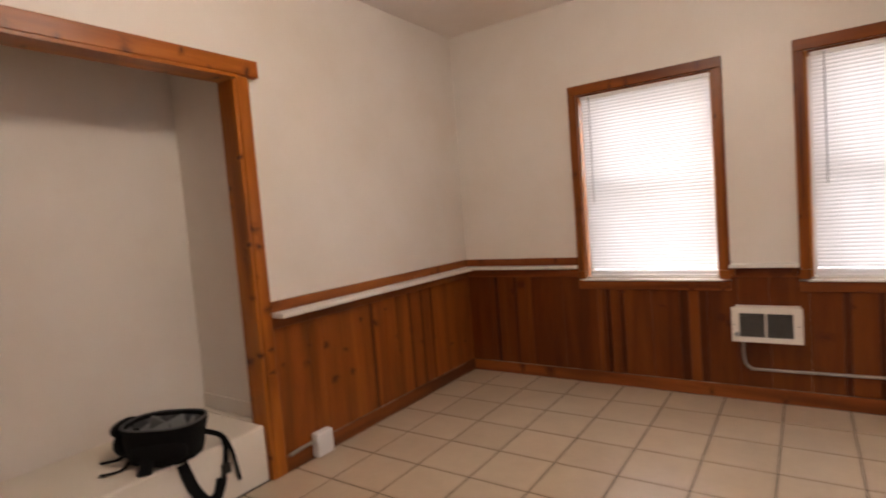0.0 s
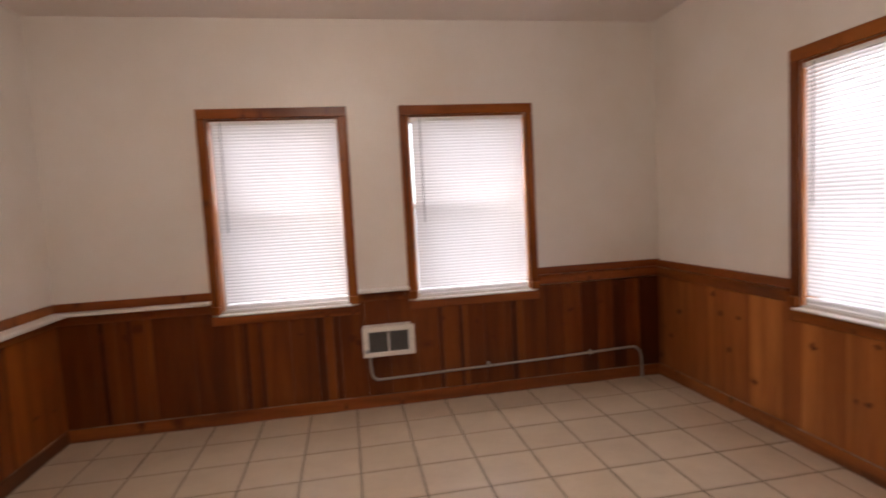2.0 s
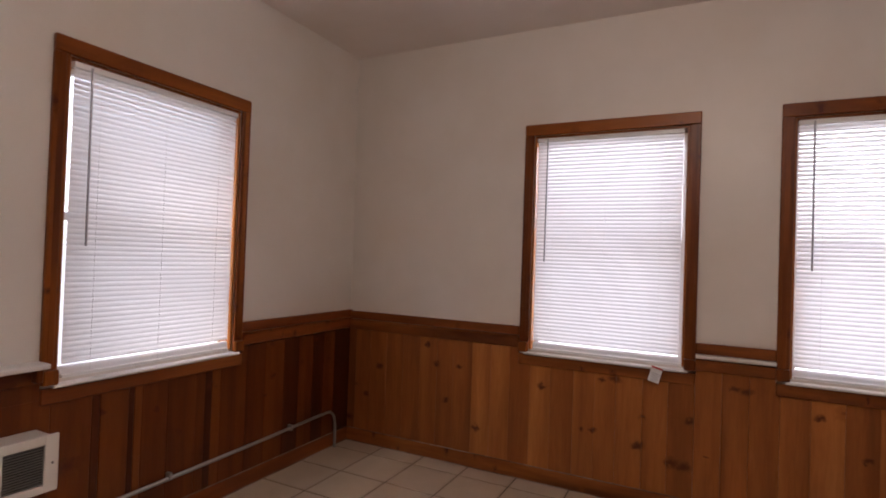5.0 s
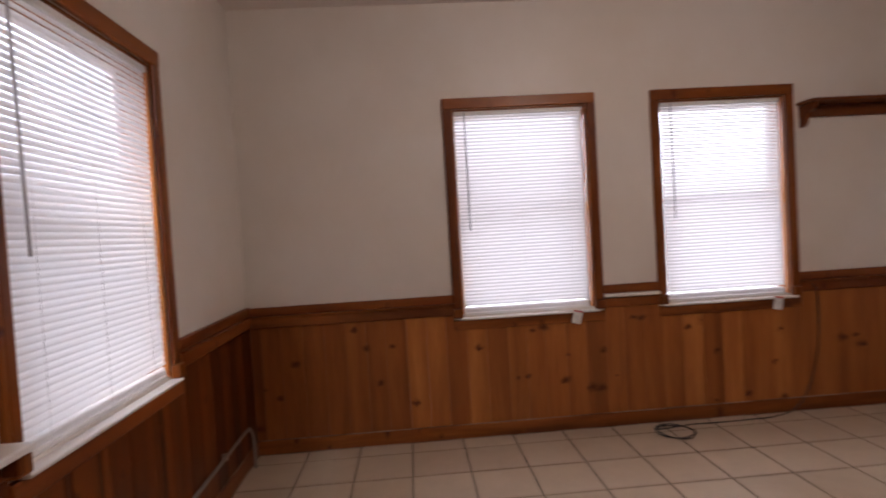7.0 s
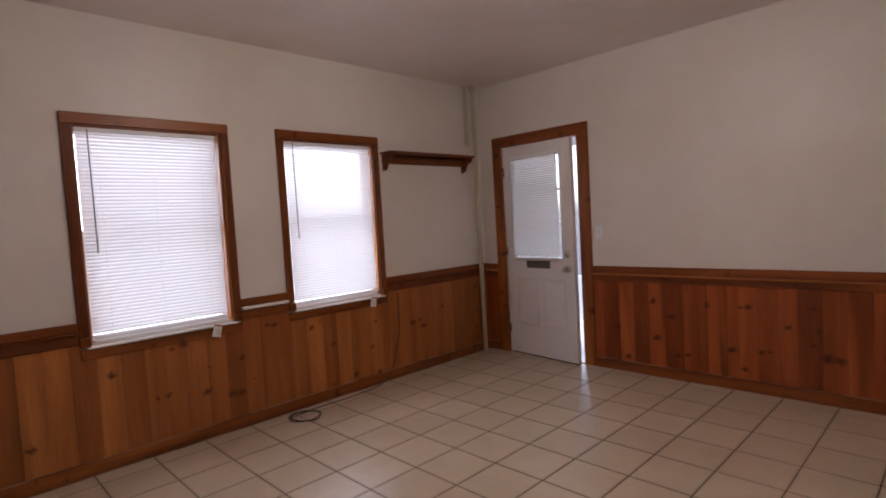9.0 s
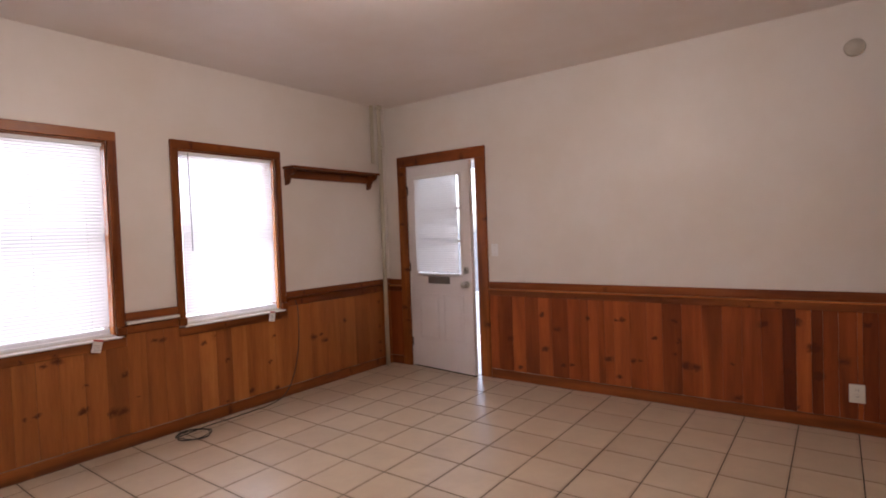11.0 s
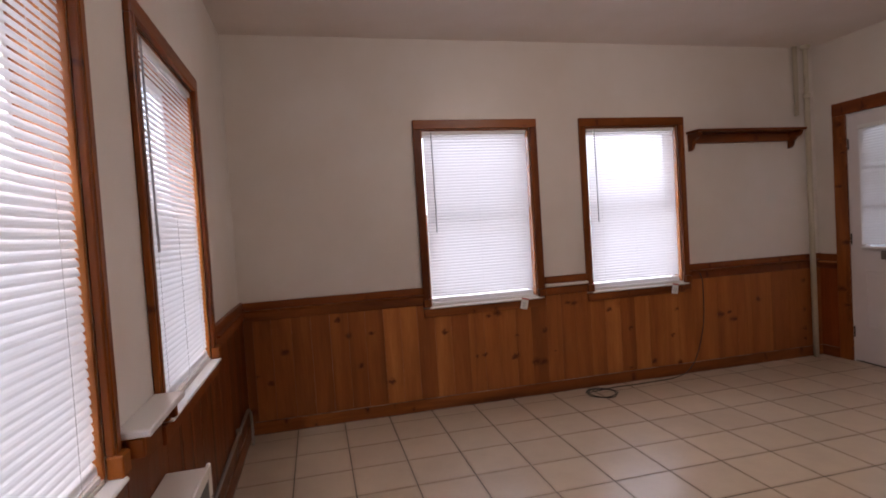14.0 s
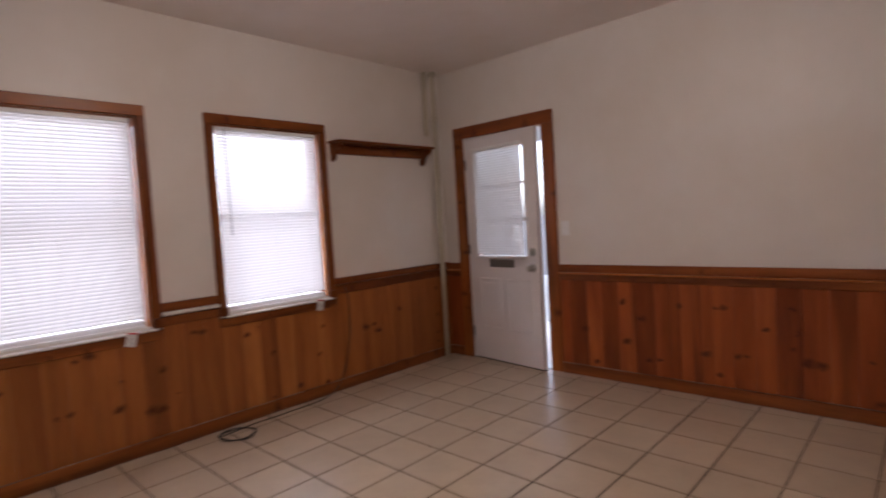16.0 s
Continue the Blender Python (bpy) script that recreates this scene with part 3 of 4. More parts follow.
SILL = 0.752
HR = {"n": 0.905, "e": 0.898, "s": 0.892, "w": 0.907}
for side, name, mt in (("n", "wainscot_north", PINE_X), ("e", "wainscot_east", PINE_Y), ("s", "wainscot_south", PINE_X), ("w", "wainscot_west", PINE_Y)):
    ww = WINS.get(side, [])
    u_end = {"n": (XA, XC), "e": (YD, YB), "s": (XA, XC), "w": (ALC[1] + 0.075, YB)}[side]
    runs, at = [], u_end[0]
    if side == "s":
        runs = [(XA, DOOR[0] - 0.115), (DOOR[1] + 0.115, XC)]
    else:
        for a, b in ww:
            runs.append((at, a - 0.055))
            at = b + 0.055
        runs.append((at, u_end[1]))
    grp = thing(name, (0, 0, 0), "orange stained knotty pine wainscot of upright boards with a chair rail", "wainscot", kind="structure")
    z = HR[side]
    for k, (a, b) in enumerate(runs):
        white = side == "w" or (side == "n" and k < 2) or (side == "e" and k == 1)
        mid = side == "n" and k == 1
        if white:
            if not mid:
                wpart("chair_rail", side, a, b, 0, 0.022, z - 0.055, z, mt, grp, 0.004, "flat pine chair rail above a white ledge")
            zt = z - 0.056 if not mid else 0.848
            dep = {"w": 0.108, "n": 0.09, "e": 0.045}[side]
            a2 = a + 0.004 if side == "w" else a
            wpart("ledge", side, a2, b - (0.09 if side == "w" else 0), 0, dep, zt - (0.026 if side == "w" else 0.02), zt, TRIMW, grp, 0.004, "white painted narrow ledge")
            wpart("lower_rail", side, a, b, 0, 0.026, zt - 0.085, zt - 0.027, mt, grp, 0.004)
        else:
            low = 0.010 if side == "s" else 0.0
            wpart("chair_rail", side, a, b, 0, 0.022, z - 0.052 - low, z, mt, grp, 0.004, "flat pine chair rail")
            wpart("rail_lip", side, a, b, 0, 0.04, z - 0.064 - low, z - 0.053 - low, HIGHLIT_LIP if side == "s" else mt, grp, 0.003)
            wpart("lower_rail", side, a, b, 0, 0.026, z - 0.125, z - 0.065 - low, mt, grp, 0.004)
        if side in "sw":
            wpart("baseboard", side, a, b, 0, 0.024, 0.0, 0.085, mt, grp, 0.005, "pine baseboard")
    if side in "ne":
        wpart("baseboard", side, u_end[0], u_end[1], 0, 0.024, 0.0, 0.085, mt, grp, 0.005, "pine baseboard")
    for a, b in runs if side == "s" else [u_end]:
        wpart("dust_line", side, a, b, 0.017, 0.0215, 0.0855, 0.0885, DUST, grp, 0, "pale dust line on the baseboard")
        wpart("caulk", side, a, b, 0.0245, 0.0275, -0.001, 0.004, DUST, grp, 0, "pale dirty caulk at the foot")
    for a, b in ww:
        wpart("apron", side, a - 0.055, b + 0.055, 0, 0.026, 0.678, SILL - 0.012, mt, grp, 0.004, "pine apron board under the sill")

    for a, b in runs if side == "s" else [u_end]:
        boards(grp, side, a, b, [(w[0] - 0.055, w[1] + 0.055) for w in ww])

for u in (-1.19, -0.875):
    wpart("ledge_bracket", "n", u - 0.011, u + 0.011, 0.026, 0.07, 0.775, 0.827, CASE_Z, bpy.data.objects["wainscot_north"], 0.004)

# ---- windows with their blinds ----
def window(n, side, a, b):
    win = thing("window_%d" % n, wp(side, (a + b) / 2, 0, SILL), "double-hung window with brown stained pine casing and white sill", "window", kind="structure")
    h, case_z = (CASEN_X, CASEN_Z) if WALL[side][0] == "x" else (CASE_Y, CASE_Z)
    for x0, x1 in ((a - 0.055, a), (b, b + 0.055)):
        wpart("side_casing", side, x0, x1, 0, 0.022, 0.81, WZ1, case_z, win, 0.004)
        wpart("casing_bead", side, x0 + 0.016, x1 - 0.016, 0.022, 0.025, 0.81, WZ1, case_z, win, 0.002)
        wpart("plinth_block", side, x0, x1, 0, 0.040, SILL + 0.0015, 0.81, case_z, win, 0.004)
    wpart("head_casing", side, a - 0.055, b + 0.055, 0, 0.023, WZ1, 2.103, h, win, 0.004)
    # jamb lining
    for x0, x1 in ((a, a + 0.012), (b - 0.012, b)):
        wpart("jamb", side, x0, x1, -0.155, 0.0, SILL, WZ1, JAMB_Z, win, 0.001)
    wpart("head_jamb", side, a + 0.012, b - 0.012, -0.155, 0.0, WZ1 - 0.012, WZ1, h, win, 0.001)
    wpart("window_sill", side, a - 0.02, b + 0.02, -0.155, 0.045, SILL - 0.012, SILL + 0.001, TRIMW, win, 0.004, "white painted window sill")
    # two sashes
    mid = 1.405
    for z0, z1, d in ((SILL + 0.01, mid + 0.012, -0.115), (mid - 0.012, WZ1 - 0.012, -0.150)):
        s = thing("sash", wp(side, (a + b) / 2, d, z0))
        s.parent = win
        s.matrix_parent_inverse = win.matrix_world.inverted()
        bm = bmesh.new()
        for x0, x1, y0, y1 in ((a + 0.012, a + 0.034, z0, z1), (b - 0.034, b - 0.012, z0, z1), (a + 0.034, b - 0.034, z0, z0 + 0.035), (a + 0.034, b - 0.034, z1 - 0.026, z1)):
            wbox(bm, side, x0, x1, d, d + 0.032, y0, y1, 0.002)
        part("sash_frame", bm, SASH, s)
        bm = bmesh.new()
        wbox(bm, side, a + 0.034, b - 0.034, d + 0.014, d + 0.018, z0 + 0.035, z1 - 0.026)
        g = part("pane", bm, GLASS, s)
        g.visible_shadow = False
    # blind
    c = (a + b) / 2
    bl = thing("window_blind", wp(side, c, -0.03, SILL + 0.02), "closed white vinyl mini blind hanging in a pine window frame", "blind", "window blinds")
    x0, x1 = (a + 0.03, b - 0.017) if side == "n" else (a + 0.03, b - 0.02)
    wpart("headrail", side, x0 - 0.004, x1 + 0.004, -0.031, -0.001, 1.999, 2.024, WPLASTIC, bl, 0.003)
    # one slat, shared
    key = round(x1 - x0, 3)
    bm = bmesh.new()
    w, tilt = 0.0255, radians({3: 63, 4: 57}.get(n, 66))
    rows = []
    for k in range(5):
        s = (k / 4 - 0.5) * w
        crown = 0.0034 * (1 - (2 * k / 4 - 1) ** 2)
        d = s * math.cos(tilt) + crown * math.sin(tilt)
        zz = -s * math.sin(tilt) + crown * math.cos(tilt)
        rows.append([bm.verts.new(wp(side, u, d, zz)) for u in (x0 - c, x1 - c)])
    off = Vector(wp(side, 0, 0, 0))
    for r in rows:
        for q in r:
            q.co -= off
    for p, q in zip(rows, rows[1:]):
        bm.faces.new((p[0], p[1], q[1], q[0]))
    first = part("slat", bm, SLAT, None, shade=False)
    pitch, ztop = 0.0215, 1.992
    count = int((ztop - 0.80) / pitch)
    place = [wp(side, c, -0.016, ztop - k * pitch) for k in range(count)]
    place += [wp(side, c, -0.016, SILL + 0.038 + k * 0.005) for k in range(3)]
    rnd = random.Random(n)
    for k, p in enumerate(place):
        ob = first if k == 0 else new("slat", first.data)
        ob.location = p
        ob.rotation_euler = (rnd.gauss(0, 0.0), 0, rnd.gauss(0, 0.0006)) if WALL[side][0] == "x" else (0, rnd.gauss(0, 0.0), rnd.gauss(0, 0.0006))
        ob.parent = bl
        ob.matrix_parent_inverse = bl.matrix_world.inverted()
    wpart("bottom_rail", side, x0, x1, -0.028, -0.004, SILL + 0.003, SILL + 0.027, WPLASTIC, bl, 0.004)
    for f in (0.13, 0.5, 0.87):
        bm = bmesh.new()
        u = x0 + (x1 - x0) * f
        for d in (-0.0025, -0.0295):
            cyl(bm, wp(side, u, d, 2.005), wp(side, u, d, SILL + 0.02), 0.0006, 5)
        part("ladder_cord", bm, CORD, bl)
    u = (a + 0.09) if side == "n" else (b - 0.08)
    bm = bmesh.new()
    cyl(bm, wp(side, u, 0.005, 2.012), wp(side, u, 0.012, 1.29), 0.0042, 8)
    part("wand", bm, CLEARW, bl, "grey clear plastic tilt wand")
    return win


for n, (side, a, b) in enumerate([("n", *WINS["n"][0]), ("n", *WINS["n"][1]), ("e", *WINS["e"][1]), ("e", *WINS["e"][0])], 1):
    window(n, side, a, b)


def sill_tag(side, u, tilt):
    t = thing("paper_tag", wp(side, u, 0.052, SILL), "small white paper tag hanging from the window sill by the blind", "tag", "paper tags on the sills")
    bm = bmesh.new()
    wbox(bm, side, u - 0.028, u + 0.028, 0.052, 0.0535, SILL - 0.078, SILL + 0.004)
    part("card", bm, PAPER, t)
    for k in range(5):
        wpart("print_line", side, u - 0.02, u + 0.018 - 0.006 * (k % 2), 0.0536, 0.0539, SILL - 0.03 - k * 0.01, SILL - 0.033 - k * 0.01, GREYP, t, 0)
    wpart("red_band", side, u - 0.028, u + 0.028, 0.0536, 0.0540, SILL - 0.006, SILL + 0.004, RED, t, 0)
    p = Vector(wp(side, u, 0.052, SILL))
    t.rotation_euler = (tilt, 0, 0)


sill_tag("e", 3.03, radians(14))
sill_tag("e", 1.728, radians(10))

# ---- entrance door ----
def door():
    d1 = thing("door_1", (0.75, YD, 0), "white painted half-glazed entrance door standing slightly ajar in pine casing", "door", kind="structure")
    a, b, top = DOOR
    for x0, x1 in ((a - 0.11, a), (b, b + 0.11)):
        wpart("side_casing", "s", x0, x1, 0, 0.024, 0, top, DOOR_CASE, d1, 0.004)
    wpart("head_casing", "s", a - 0.11, b + 0.11, 0, 0.026, top, top + 0.105, PINE_X, d1, 0.004)
    for x0, x1 in ((a, a + 0.012), (b - 0.012, b)):
        wpart("jamb", "s", x0, x1, -THICK, 0, 0, top, TRIMW, d1, 0.001)
    wpart("head_jamb", "s", a + 0.012, b - 0.012, -THICK, 0, top - 0.012, top, TRIMW, d1, 0.001)
    wpart("threshold", "s", a + 0.012, b - 0.012, -THICK, 0.0, -0.003, 0.008, STEEL, d1, 0.002)
    # the leaf, hinged at its east edge, drawn closed and then turned
    W, H, T = 0.815, 2.028, 0.044
    leaf = thing("leaf", (b - 0.014, YD, 0.012))
    x1, x0, y1, y0 = b - 0.014, b - 0.014 - W, YD, YD - T

    def lp(name, u0, u1, z0, z1, d0, d1_, m, bev=0.002, label="", parent=None):
        bm = bmesh.new()
        addbox(bm, (x0 + u0, YD + d0, z0), (x0 + u1, YD + d1_, z1), bev)
        return part(name, bm, m, parent or leaf, label)
    g0, g1, gz0, gz1 = 0.125, 0.69, 0.965, 1.90
    bm = bmesh.new()
    for u0, u1, z0, z1 in ((0, g0, 0.012, H), (g1, W, 0.012, H), (g0, g1, 0.012, gz0), (g0, g1, gz1, H)):
        addbox(bm, (x0 + u0, y0, z0), (x0 + u1, y1, z1))
    part("slab", bm, DOORW, leaf)
    # glass and its bars
    g = lp("pane", g0, g1, gz0, gz1, -0.026, -0.02, GLASS, 0)
    g.visible_shadow = False
    for k in range(1, 3):
        u = g0 + (g1 - g0) * k / 3
        lp("muntin", u - 0.011, u + 0.011, gz0, gz1, -0.019, -0.006, DOORW, 0.003)
        z = gz0 + (gz1 - gz0) * k / 3
        lp("muntin", g0, g1, z - 0.011, z + 0.011, -0.0055, -0.002, DOORW, 0.001)
    for u0, u1, z0, z1 in ((g0 - 0.025, g0, gz0 - 0.025, gz1 + 0.025), (g1, g1 + 0.025, gz0 - 0.025, gz1 + 0.025)):
        lp("glazing_bead", u0, u1, z0, z1, 0, 0.01, DOORW, 0.004)
    for z0, z1 in ((gz0 - 0.025, gz0), (gz1, gz1 + 0.025)):
        lp("glazing_bead", g0, g1, z0, z1, 0, 0.01, DOORW, 0.004)
    # raised lower panels
    for u0, u1 in ((0.11, 0.375), (0.44, 0.705)):
        for z0, z1 in ((0.30, 0.76),):
            bm = bmesh.new()
            for p, q, r, s in ((u0, u0 + 0.018, z0, z1), (u1 - 0.018, u1, z0, z1), (u0 + 0.018, u1 - 0.018, z0, z0 + 0.018), (u0 + 0.018, u1 - 0.018, z1 - 0.018, z1)):
                addbox(bm, (x0 + p, y1, r), (x0 + q, y1 + 0.008, s), 0.0035)
            part("panel_moulding", bm, DOORW, leaf)
            lp("raised_panel", u0 + 0.045, u1 - 0.045, z0 + 0.045, z1 - 0.045, 0, 0.004, DOORW, 0.0035)
    # added black strip that keeps the doorway light from leaking under the leaf
    lp("door_sweep", 0.002, W - 0.002, 0.0005, 0.0115, -0.04, -0.004, BLACK, 0, "black strip added under the door to stop light leaking through")
    # mail slot
    ms = lp("mail_slot", 0.275, 0.565, 0.862, 0.93, 0, 0.009, FLAP, 0.004, "dull metal mail slot plate")
    lp("flap", 0.295, 0.545, 0.872, 0.918, 0.0095, 0.012, FLAP, 0.002, "grey slot flap", ms)
    # knob and dead bolt
    for name, z in (("door_knob", 0.865), ("deadbolt", 1.0)):
        bm = bmesh.new()
        u = x0 + 0.068
        cyl(bm, (u, y1, z), (u, y1 + 0.012, z), 0.033, 24)
        if name == "door_knob":
            cyl(bm, (u, y1 + 0.012, z), (u, y1 + 0.04, z), 0.012, 16)
            bmesh.ops.create_uvsphere(bm, u_segments=20, v_segments=12, radius=0.027, matrix=Matrix.Translation((u, y1 + 0.052, z)) @ Matrix.Diagonal((1, 0.75, 1, 1)))
        else:
            addbox(bm, (u - 0.006, y1 + 0.012, z - 0.017), (u + 0.006, y1 + 0.03, z + 0.017), 0.003)
        part(name, bm, METAL, leaf, "brushed nickel", True)
    for z in (0.25, 1.02, 1.8):
        bm = bmesh.new()
        cyl(bm, (b - 0.012, y1 + 0.006, z - 0.045), (b - 0.012, y1 + 0.006, z + 0.045), 0.006, 10)
        part("hinge", bm, DARKM, leaf)
    # its own small blind
    bl = thing("door_blind", (x0 + 0.42, YD, gz0), "white mini blind fixed over the glass of the entrance door", "blind")
    u0, u1 = 0.134, 0.705
    for nm, z0, z1, d0, d1_ in (("headrail", 1.905, 1.932, 0.012, 0.036), ("bottom_rail", 0.945, 0.965, 0.012, 0.034)):
        lp(nm, u0, u1, z0, z1, d0, d1_, WPLASTIC, 0.003, parent=bl)
    bm = bmesh.new()
    hw = (u1 - u0) / 2
    rows = []
    for k in range(4):
        s = (k / 3 - 0.5) * 0.0255
        crown = 0.0018 * (1 - (2 * k / 3 - 1) ** 2)
        tl = radians(60)
        rows.append([bm.verts.new((e, s * math.cos(tl) + crown * math.sin(tl), -s * math.sin(tl) + crown * math.cos(tl))) for e in (-hw, hw)])
    for p, q in zip(rows, rows[1:]):
        bm.faces.new((p[0], p[1], q[1], q[0]))
    me = None
    zz = 1.893
    while zz > 0.975:
        if me is None:
            ob = part("slat", bm, SLAT)
            me = ob.data
        else:
            ob = new("slat", me)
        ob.location = (x0 + (u0 + u1) / 2, YD + 0.024, zz)
        ob.parent = bl
        ob.matrix_parent_inverse = bl.matrix_world.inverted()
        zz -= 0.0215
    turn = Matrix.Translation((b - 0.014, YD, 0)) @ Matrix.Rotation(radians(-6.3), 4, "Z") @ Matrix.Translation((-(b - 0.014), -YD, 0))
    leaf.matrix_world = turn @ leaf.matrix_world
    leaf.parent = d1
    leaf.matrix_parent_inverse = d1.matrix_world.inverted()
    bl.matrix_world = turn @ bl.matrix_world


door()

# ---- alcove frame and platform ----
fr = thing("alcove_frame", (XA, 1.7, 0), "orange stained knotty pine beam and posts framing the alcove", "frame", kind="structure")
boxpart("beam", (XA, 0.26, 2.05), (XA + 0.045, 3.155, 2.132), BEAM_Y, fr, 0.004)
boxpart("beam_soffit", (XA - TW - 0.002, ALC[0], 2.034), (XA + 0.0445, ALC[1], 2.0495), BEAM_Y, fr, 0.002)
for y0, y1, j0, j1 in ((ALC[1] + 0.002, ALC[1] + 0.073, ALC[1] - 0.018, ALC[1]), (ALC[0] - 0.092, ALC[0] - 0.002, ALC[0], ALC[0] + 0.018)):
    boxpart("post", (XA, y0, 0), (XA + 0.03, y1, 2.0495), BEAM_Z, fr, 0.004)
    boxpart("jamb_board", (XA - TW - 0.002, j0, 0), (XA + 0.028, j1, 2.033), BEAM_Z, fr, 0.003)
bm = bmesh.new()
addbox(bm, (XBACK, ALC[0] + 0.019, 0), (XA, ALC[1] - 0.019, 0.29), 0.008)
addbox(bm, (XBACK, ALC[1] - 0.018, 0), (XA - TW - 0.004, ALC[1] + 0.027, 0.289))
plat = part("platform", bm, PLAT)
tagged(plat, "cream painted low built-in platform filling the alcove", "platform", kind="structure")
tm = boxpart("trim", (XBACK + 0.002, ALC[1] + 0.016, 0.291), (XA - TW - 0.004, ALC[1] + 0.027, 0.375), PAINT, None, 0.003)
tagged(tm, "cream painted low skirting inside the alcove", "skirting", kind="structure")

# ---- wall heater and conduit ----
def heater():
    u0, u1, z0, z1, dep = -1.198, -0.842, 0.396, 0.602, 0.148
    h = thing("wall_heater", wp("n", (u0 + u1) / 2, 0, z0), "cream enamelled electric wall heater with a dark double louvred grille", "heater")
    wpart("case", "n", u0 + 0.012, u1 - 0.012, 0.016, dep - 0.012, z0 + 0.008, z1 - 0.008, ENAMEL, h, 0.004)
    bm = bmesh.new()
    a, b = u0 + 0.042, u1 - 0.046
    for p, q, r, s in ((u0, a, z0, z1), (b, u1, z0, z1), (a, b, z0, z0 + 0.03), (a, b, z1 - 0.034, z1), ((a + b) / 2 - 0.006, (a + b) / 2 + 0.006, z0 + 0.03, z1 - 0.034)):
        wbox(bm, "n", p, q, dep - 0.012, dep, r, s, 0.002)
    part("front_cover", bm, ENAMEL, h)
    wpart("grille_backing", "n", a, b, dep - 0.0118, dep - 0.011, z0 + 0.02, z1 - 0.03, BLACK, h, 0)
    for k in range(15):
        z = z0 + 0.034 + k * 0.0095
        for p, q in ((a, (a + b) / 2 - 0.006), ((a + b) / 2 + 0.006, b)):
            wpart("louvre", "n", p, q, dep - 0.010, dep - 0.001, z, z + 0.0030, GRILLE, h, 0)
    bm = bmesh.new()
    cyl(bm, wp("n", u0 + 0.028, dep, z0 + 0.045), wp("n", u0 + 0.028, dep + 0.014, z0 + 0.045), 0.013, 18)
    part("knob", bm, GREYP, h, "grey dial", True)
    for x, z in ((u0 + 0.014, (z0 + z1) / 2), (u1 - 0.02, (z0 + z1) / 2)):
        bm = bmesh.new()
        cyl(bm, wp("n", x, dep, z), wp("n", x, dep + 0.002, z), 0.004, 10)
        part("screw", bm, DARKM, h)


heater()
cd = thing("conduit", wp("n", -0.1, 0, 0.2), "thin grey galvanised conduit along the pine wainscot below the heater", "conduit")
bm = bmesh.new()
tube(bm, [wp("n", -1.15, 0.05, 0.385), wp("n", -1.15, 0.045, 0.30), wp("n", -1.14, 0.04, 0.235), wp("n", -1.11, 0.036, 0.208), wp("n", -1.06, 0.034, 0.203), wp("n", -0.5, 0.034, 0.213),
          wp("n", 0.2, 0.034, 0.226), wp("n", 0.78, 0.04, 0.245), wp("n", 0.87, 0.045, 0.235), wp("n", 0.905, 0.05, 0.17), wp("n", 0.91, 0.05, 0.0)], 0.009, 10)
part("pipe", bm, STEEL, cd, "", True)
for u in (-0.3, 0.5):
    wpart("strap", "n", u - 0.008, u + 0.008, 0.016, 0.047, 0.20 + 0.013 * (u + 1), 0.235 + 0.013 * (u + 1), STEEL, cd, 0.003)

# ---- shelf ----
sh = thing("wall_shelf", (XC, 0.88, 1.95), "dark stained wooden wall shelf on two curved brackets", "shelf")
boxpart("board", (XC - 0.15, 0.46, 1.96), (XC, 1.53, 1.98), SHELF, sh, 0.004)
boxpart("back_rail", (XC - 0.022, 0.47, 1.885), (XC, 1.515, 1.959), SHELF, sh, 0.003)
for y in (0.50, 1.495):
    bm = bmesh.new()
    prof = [(0, 1.959), (0.135, 1.959), (0.135, 1.945), (0.118, 1.92), (0.08, 1.905), (0.055, 1.88), (0.045, 1.85), (0.03, 1.83), (0, 1.822)]
    f1 = [bm.verts.new((XC - d - 0.0, y - 0.014, z)) for d, z in prof]
    f2 = [bm.verts.new((XC - d - 0.0, y + 0.014, z)) for d, z in prof]
    bm.faces.new(f1)
    bm.faces.new(f2[::-1])
    for k in range(len(prof)):
        bm.faces.new((f1[k], f1[(k + 1) % len(prof)], f2[(k + 1) % len(prof)], f2[k]))
    part("bracket", bm, SHELF, sh)

# ---- corner pipe ----
pp = thing("corner_pipe", (1.035, 0.36, 0), "cream painted vertical pipe in the corner, thinner at its top", "pipe")
bm = bmesh.new()
cyl(bm, (1.035, 0.36, 0), (1.035, 0.36, 2.24), 0.022, 20)
part("lower_pipe", bm, PIPEP, pp, "", True)
bm = bmesh.new()
cyl(bm, (1.035, 0.36, 2.24), (1.035, 0.36, 2.275), 0.028, 20)
part("coupling", bm, PIPEP, pp, "", True)
bm = bmesh.new()
cyl(bm, (1.035, 0.36, 2.275), (1.035, 0.36, ZC), 0.019, 20)
cyl(bm, (1.035, 0.36, ZC - 0.03), (1.035, 0.36, ZC), 0.036, 20)
part("upper_pipe", bm, PIPEP, pp, "", True)
p2 = thing("thin_pipe", (1.07, 0.43, 2.1), "thin cream painted pipe beside the corner pipe under the ceiling", "pipe")
bm = bmesh.new()
cyl(bm, (1.07, 0.432, 2.1), (1.07, 0.432, ZC), 0.018, 14)
part("tube", bm, PIPEP, p2, "", True)

